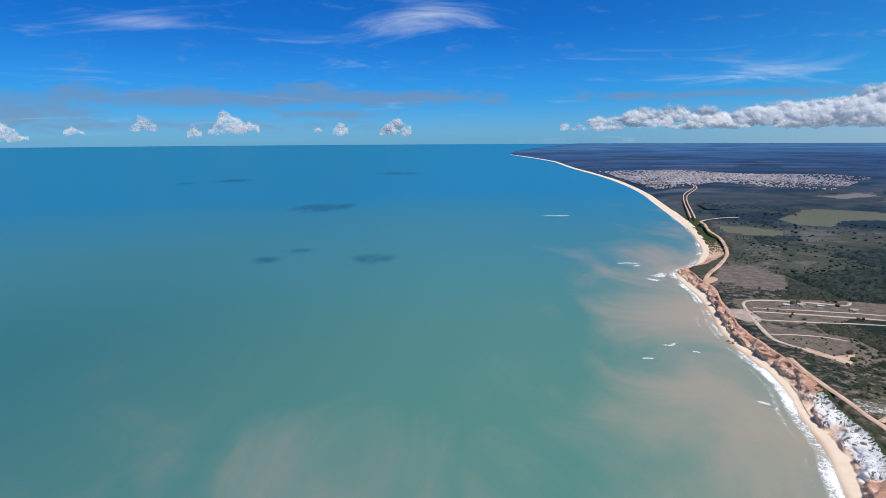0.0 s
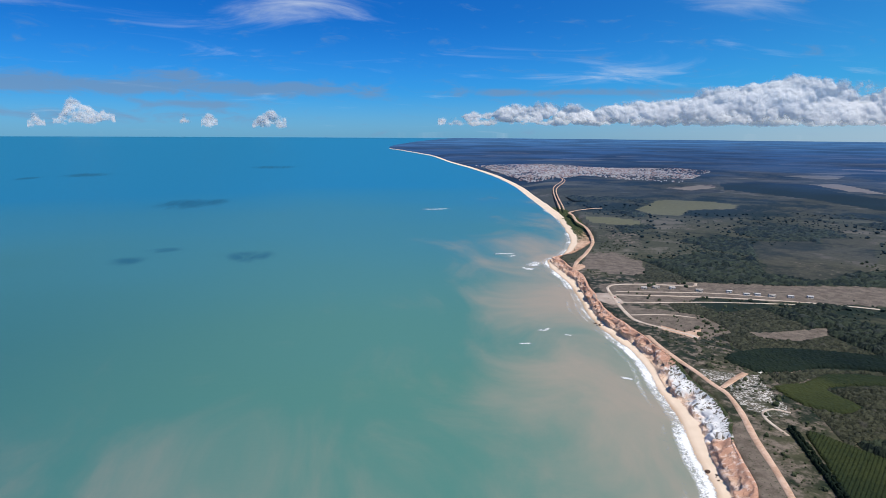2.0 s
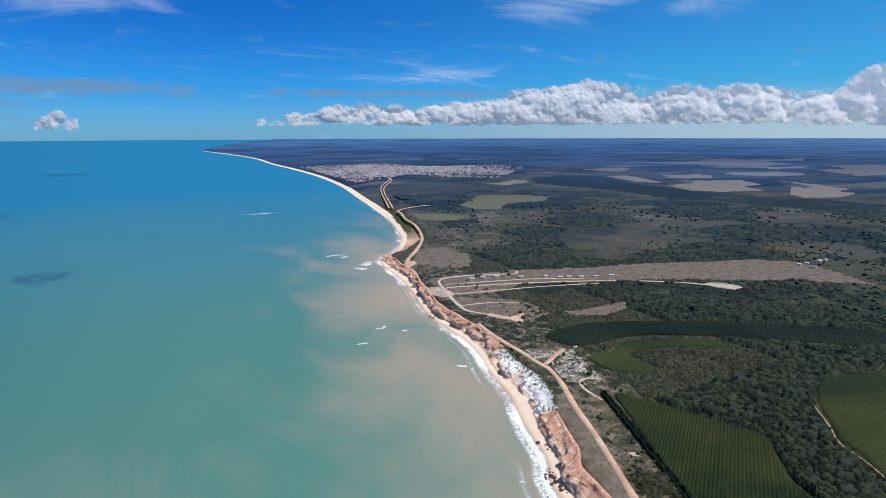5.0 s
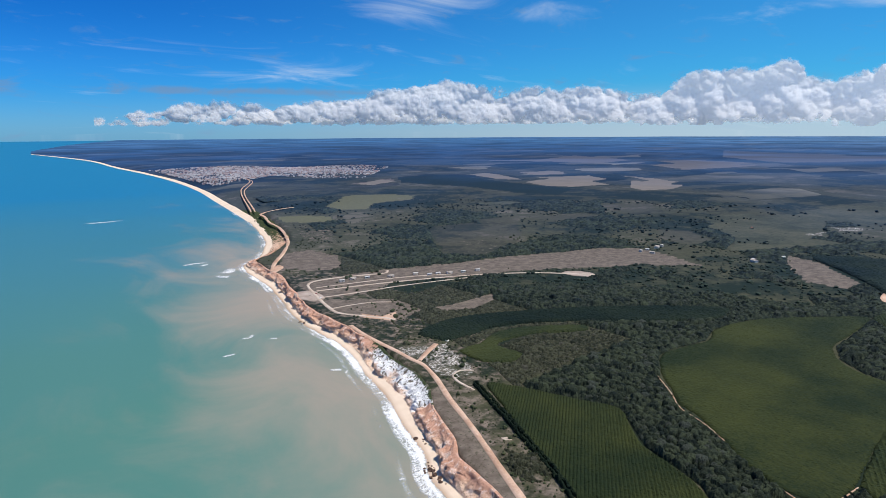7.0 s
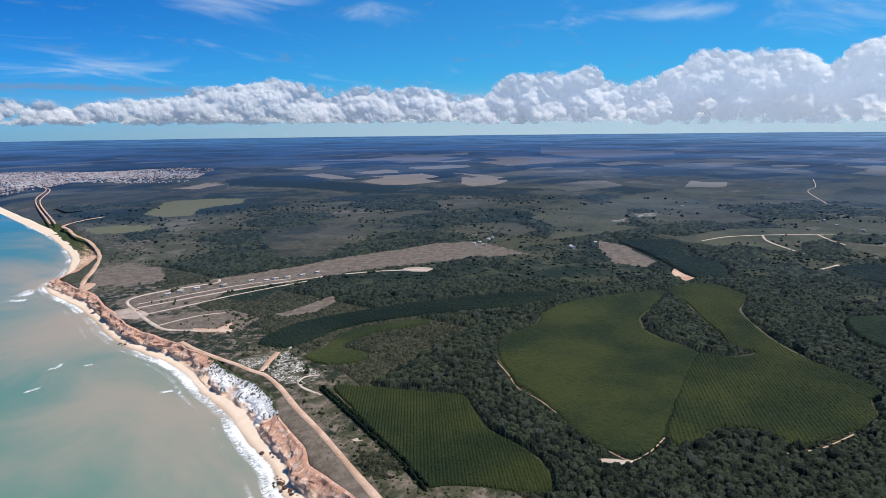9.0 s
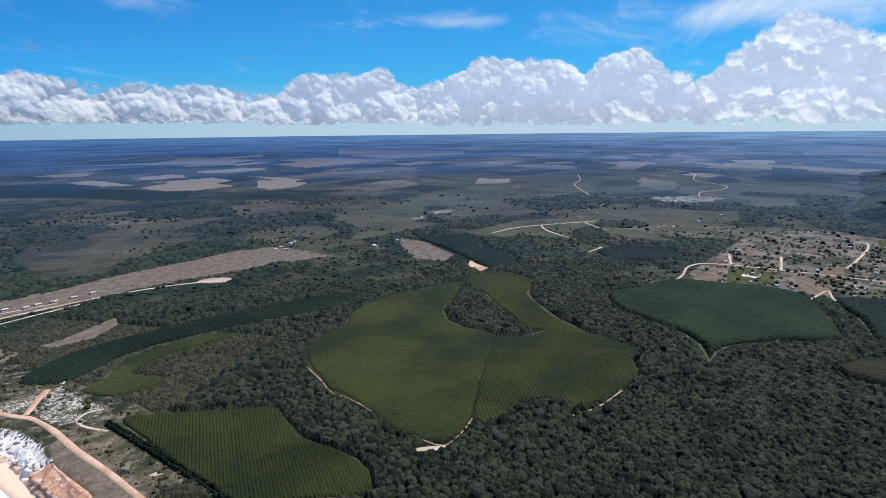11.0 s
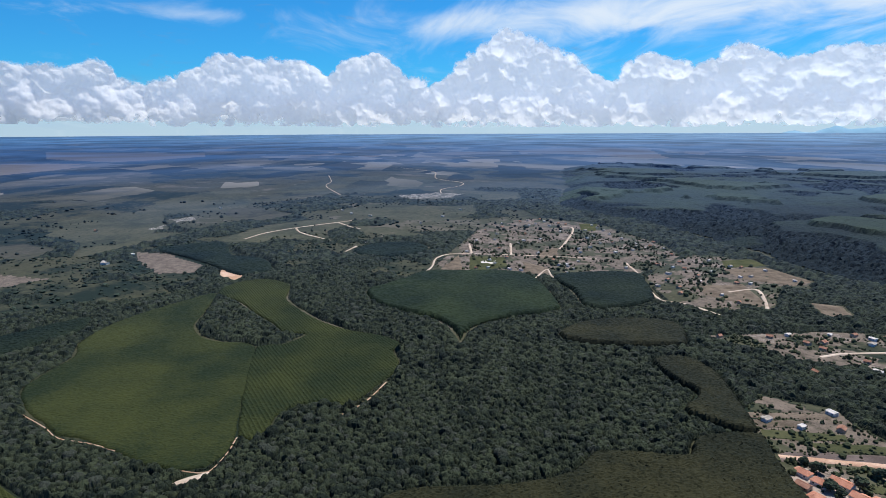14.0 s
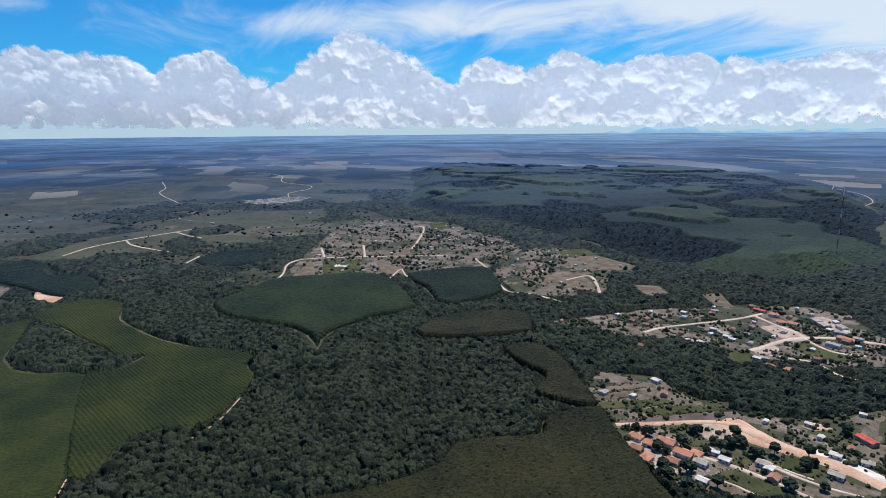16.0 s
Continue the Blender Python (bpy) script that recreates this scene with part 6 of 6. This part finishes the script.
def tree(height, spread, seed, label):
    ob = new("tree")
    rr = np.random.RandomState(seed)
    bm = bmesh.new()
    bmesh.ops.create_cone(bm, cap_ends=True, segments=7, radius1=height * 0.035, radius2=height * 0.014, depth=height * 0.75, matrix=Matrix.Translation((0, 0, height * 0.35)))
    for i in range(4):
        a = i * 1.6 + rr.rand()
        m = Matrix.Translation((math.cos(a) * spread * 0.22, math.sin(a) * spread * 0.22, height * 0.6)) @ Euler((0, 0.8, a)).to_matrix().to_4x4()
        bmesh.ops.create_cone(bm, cap_ends=True, segments=5, radius1=height * 0.014, radius2=height * 0.006, depth=spread * 0.6, matrix=m)
    part("trunk", bm, BARK, ob)
    vs, fs, base = [], [], 0
    for i in range(26):
        pv, pf = COARSE[i % 6] if i % 2 else FINE[i % 6]
        a, q = rr.rand() * 6.283, math.sqrt(rr.rand()) * spread * 0.42
        z = height * (0.42 + 0.45 * rr.rand() * (1 - q / spread))
        vs.append(pv * spread * (0.17 + 0.12 * rr.rand()) + (math.cos(a) * q, math.sin(a) * q, z))
        fs.append(pf + base)
        base += len(pv)
    crown = mesh_from("crown", np.concatenate(vs), np.concatenate(fs), FOREST, False)
    crown.parent = ob
    return tagged(ob, label, "tree", "village trees")


TREES = [tree(10, 9, 1, "broad dark green tree beside the village houses"), tree(7, 6.5, 2, "small round green tree in a village yard"), tree(13, 8, 3, "tall dark green tree at the village edge")]
for k, h in enumerate(TREES):
    x, y = TREE_PLACES[k]
    h.matrix_basis = pose(x, y, float(plain_height(x, y)), 0, 0, 30 * k)
for k, (x, y) in enumerate(TREE_PLACES[3:]):
    copy_thing(TREES[k % 3], pose(x, y, float(plain_height(x, y)), 0, 0, 47 * k))

# the guyed mast beyond the plantations


def rod(bm, p, q, radius):
    """A thin six-sided bar from p to q."""
    p, q = Vector(p), Vector(q)
    m = Matrix.Translation((p + q) / 2) @ (q - p).to_track_quat("Z", "Y").to_matrix().to_4x4()
    bmesh.ops.create_cone(bm, cap_ends=True, segments=6, radius1=radius, radius2=radius, depth=(q - p).length, matrix=m)


def mast(height, bands, label):
    ob = new("radio_mast")
    corner = [(0.9 * math.cos(k * 2.094), 0.9 * math.sin(k * 2.094)) for k in range(3)]
    tall = height / bands
    for b in range(bands):
        bm = bmesh.new()
        for k in range(3):
            (x0, y0), (x1, y1) = corner[k], corner[(k + 1) % 3]
            rod(bm, (x0, y0, b * tall), (x0, y0, (b + 1) * tall), 0.16)
            for i in range(6):
                lo, hi = b * tall + i * tall / 6, b * tall + (i + 1) * tall / 6
                rod(bm, (x0, y0, lo), (x1, y1, hi), 0.07)
                rod(bm, (x0, y0, hi), (x1, y1, hi), 0.07)
        part("section", bm, MAST_WHITE if b % 2 == 0 else MAST_RED, ob, "white painted lattice section" if b % 2 == 0 else "red painted lattice section")
    for level in (0.33, 0.66, 0.98):
        for k in range(3):
            bm = bmesh.new()
            x0, y0 = corner[k]
            rod(bm, (x0, y0, height * level), (x0 * 65, y0 * 65, -0.5), 0.03)
            part("guy_wire", bm, MAST_RED, ob, "thin steel guy wire")
    part("base_block", box(-1.6, -1.6, -0.8, 1.6, 1.6, 0.4, 0.1), PLASTER, ob, "pale concrete base block")
    return tagged(ob, label, "mast")


mast(143, 7, "tall red and white guyed lattice radio mast").matrix_basis = pose(723, -1163, float(plain_height(723, -1163)) + 1)

# low hedges round the fields of the near village
for outline, _m, label, category in CLEARINGS:
    if category == "field" and np.hypot(*outline[0]) < 900:
        p = np.array(outline, float)
        c = np.concatenate([a + (b - a) * np.arange(0, 1, 3.4 / max(np.hypot(*(b - a)), 4))[:, None] for a, b in zip(p, np.roll(p, -1, 0))])
        c = c[rng.rand(len(c)) < 0.75] + 0
        c = c + rng.randn(len(c), 2) * 0.7
        c = c[~road_mask(c[:, 0], c[:, 1], 0.6)]
        scatter("hedge", COARSE, np.stack([c[:, 0], c[:, 1], plain_height(c[:, 0], c[:, 1])], 1), 0.6 + 0.9 * rng.rand(len(c)) ** 2, SCRUB, "low patchy hedge along a field edge", "hedge", 1.0)

# two parked cars by the cliff


def car(paint, label):
    ob = new("car")
    part("body", prism([[(-2.1, -0.85, 0.35), (2.1, -0.85, 0.35), (2.1, 0.85, 0.35), (-2.1, 0.85, 0.35)], [(-2.15, -0.88, 0.7), (2.15, -0.88, 0.7), (2.15, 0.88, 0.7), (-2.15, 0.88, 0.7)], [(-2.0, -0.8, 0.95), (2.0, -0.8, 0.88), (2.0, 0.8, 0.88), (-2.0, 0.8, 0.95)]]), paint, ob)
    part("window", prism([[(-1.7, -0.76, 0.95), (1.0, -0.76, 0.92), (1.0, 0.76, 0.92), (-1.7, 0.76, 0.95)], [(-1.3, -0.62, 1.4), (0.4, -0.62, 1.4), (0.4, 0.62, 1.4), (-1.3, 0.62, 1.4)]]), GLASS, ob)
    part("roof", box(-1.3, -0.63, 1.4, 0.4, 0.63, 1.46, 0.02), paint, ob)
    for x in (-1.3, 1.3):
        for y in (-0.8, 0.8):
            bm = bmesh.new()
            bmesh.ops.create_cone(bm, cap_ends=True, segments=12, radius1=0.33, radius2=0.33, depth=0.22, matrix=Matrix.Translation((x, y, 0.33)) @ pose(0, 0, 0, 90))
            part("wheel", bm, RUBBER, ob)
    return tagged(ob, label, "car", "parked cars")


for (x, y, turn), paint, label in zip(CARS, (CAR_RED, CAR_WHITE), ("dark red car parked on the cliff-top gravel", "white car parked on the cliff-top gravel")):
    car(paint, label).matrix_basis = pose(x, y, float(plain_height(x, y)) + 0.25, 0, 0, turn)

# rocks at the foot of the cliff


def boulder(x, y, z, size, seed):
    v, f = lump(2, seed + 60, 0.7, 0.5)
    ob = mesh_from("boulder", v * size, f, ROCK, False)
    ob.location = (x, y, z)
    return tagged(ob, "dark brown boulder at the water's edge", "rock", "shore boulders")


for k, (x, y, spread, count) in enumerate(ROCKS):
    for i in range(count):
        q = rng.randn(2) * spread
        boulder(x + q[0], y + q[1] * 1.6, 0.5, 0.8 + 1.6 * rng.rand() ** 2, 10 * k + i)

# ---------------------------------------------------------------- far hills and clouds
a = np.arange(128, 158, 0.35)
h = np.interp(a, [128, 131, 132, 134, 136, 138, 141, 143, 145, 147, 150, 158], [-0.9, -0.72, -0.36, -0.5, -0.37, -0.68, -0.58, -0.72, -0.66, -0.55, -0.64, -0.9]) + fbm(a * 60, a * 0, 45, 5) * 0.42 + 0.40
rows = []
for q, low in ((4380, None), (4440, 0), (4560, None)):
    z = EYE_Z + np.tan(np.radians(h)) * 4440 if low is not None else np.full(len(a), EYE_Z - 95.0)
    rows.append(np.stack([q * np.sin(np.radians(a)), q * np.cos(np.radians(a)), z], 1))
tagged(mesh_from("hills", np.concatenate(rows), grid_faces(3, len(a)), HILL, True), "low haze-blue hills on the horizon", "hills", kind="structure")



def billows(u, v, size, seed):
    """Heads of cloud: the tops of balls of about that size, scattered one to a cell."""
    table = np.random.RandomState(seed).rand(3, 128, 128)
    u, v = u / size, v / size
    iu, iv = np.floor(u).astype(int), np.floor(v).astype(int)
    best = np.zeros(np.shape(u))
    for a in (-1, 0, 1):
        for b in (-1, 0, 1):
            cu, cv = iu + a, iv + b
            ju, jv, jr = (table[k][cu & 127, cv & 127] for k in range(3))
            d2 = (u - cu - ju) ** 2 + (v - cv - jv) ** 2
            best = np.maximum(best, np.sqrt(np.clip((0.65 + 0.45 * jr) ** 2 - d2, 0, None)))
    return best


def cloud_heap(a0, a1, tops, foot, seed, dist, label, step=0.11, bulge=0.75, fade=(True, True), body=1.0):
    """One stretch of the cumulus bank: a billowed shell that bulges towards the eye. tops: (azimuth, height) in degrees."""
    a, e = np.meshgrid(np.linspace(a0, a1, int(round((a1 - a0) / step)) + 1), np.arange(foot - 0.6, max(q[1] for q in tops) + 1.6, step), indexing="ij")
    head = np.interp(a, [q[0] for q in tops], [q[1] for q in tops])
    h1, h2, h3, h4 = billows(a, e * 1.1, 2.3, seed), billows(a, e, 1.1, seed + 1), billows(a, e, 0.52, seed + 2), billows(a, e, 0.27, seed + 3)
    heap = h1 * 1.0 + h2 * 0.55 + h3 * 0.24 + h4 * 0.10
    inner = (head - e) / 1.1 + (heap - 1.25) * 0.82
    below = np.where(e < foot - 0.5, -1, (e - foot) / (0.9 if body >= 1 else 0.5) - 0.1 + (h2 + h3 - 0.8) * (0.9 if body >= 1 else 0.5))
    ends = np.minimum(a - a0 if fade[0] else 9 + 0 * a, a1 - a if fade[1] else 9 + 0 * a) / 0.9 + (h2 - 0.5) * 1.2
    dens = np.clip(np.minimum(np.minimum(inner, below), ends), -1, body)
    out = dist - bulge * (heap * 85 + 130 * np.clip((head - e) / 4, -0.3, 1)) 
    v = np.stack([out * np.sin(np.radians(a)), out * np.cos(np.radians(a)), EYE_Z + dist * np.tan(np.radians(e))], -1).reshape(-1, 3)
    faces = grid_faces(*a.shape)
    keep_ = (dens.ravel()[faces] > -0.55).any(1)
    used, faces = np.unique(faces[keep_], return_inverse=True)
    # painted glow: stronger sunward and on billow heads, weaker at the foot
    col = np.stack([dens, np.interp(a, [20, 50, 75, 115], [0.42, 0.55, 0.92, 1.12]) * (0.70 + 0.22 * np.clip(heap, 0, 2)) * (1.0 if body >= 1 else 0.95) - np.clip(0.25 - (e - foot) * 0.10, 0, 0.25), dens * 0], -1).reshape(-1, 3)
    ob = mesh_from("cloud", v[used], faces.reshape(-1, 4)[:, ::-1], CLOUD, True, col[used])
    return tagged(ob, label, "cloud", "cumulus bank", "stuff")


fine_az = np.arange(3, 162, 0.2)
fine_el = np.convolve(np.interp(fine_az, *np.array(CLOUD_TOPS).T), np.ones(7) / 7, "same")
SOFT_TOPS = list(zip(fine_az, np.maximum(fine_el, 0.8)))
cuts = (11, 31, 47, 59, 73.6, 88.6, 98.4, 114.8, 129, 160)
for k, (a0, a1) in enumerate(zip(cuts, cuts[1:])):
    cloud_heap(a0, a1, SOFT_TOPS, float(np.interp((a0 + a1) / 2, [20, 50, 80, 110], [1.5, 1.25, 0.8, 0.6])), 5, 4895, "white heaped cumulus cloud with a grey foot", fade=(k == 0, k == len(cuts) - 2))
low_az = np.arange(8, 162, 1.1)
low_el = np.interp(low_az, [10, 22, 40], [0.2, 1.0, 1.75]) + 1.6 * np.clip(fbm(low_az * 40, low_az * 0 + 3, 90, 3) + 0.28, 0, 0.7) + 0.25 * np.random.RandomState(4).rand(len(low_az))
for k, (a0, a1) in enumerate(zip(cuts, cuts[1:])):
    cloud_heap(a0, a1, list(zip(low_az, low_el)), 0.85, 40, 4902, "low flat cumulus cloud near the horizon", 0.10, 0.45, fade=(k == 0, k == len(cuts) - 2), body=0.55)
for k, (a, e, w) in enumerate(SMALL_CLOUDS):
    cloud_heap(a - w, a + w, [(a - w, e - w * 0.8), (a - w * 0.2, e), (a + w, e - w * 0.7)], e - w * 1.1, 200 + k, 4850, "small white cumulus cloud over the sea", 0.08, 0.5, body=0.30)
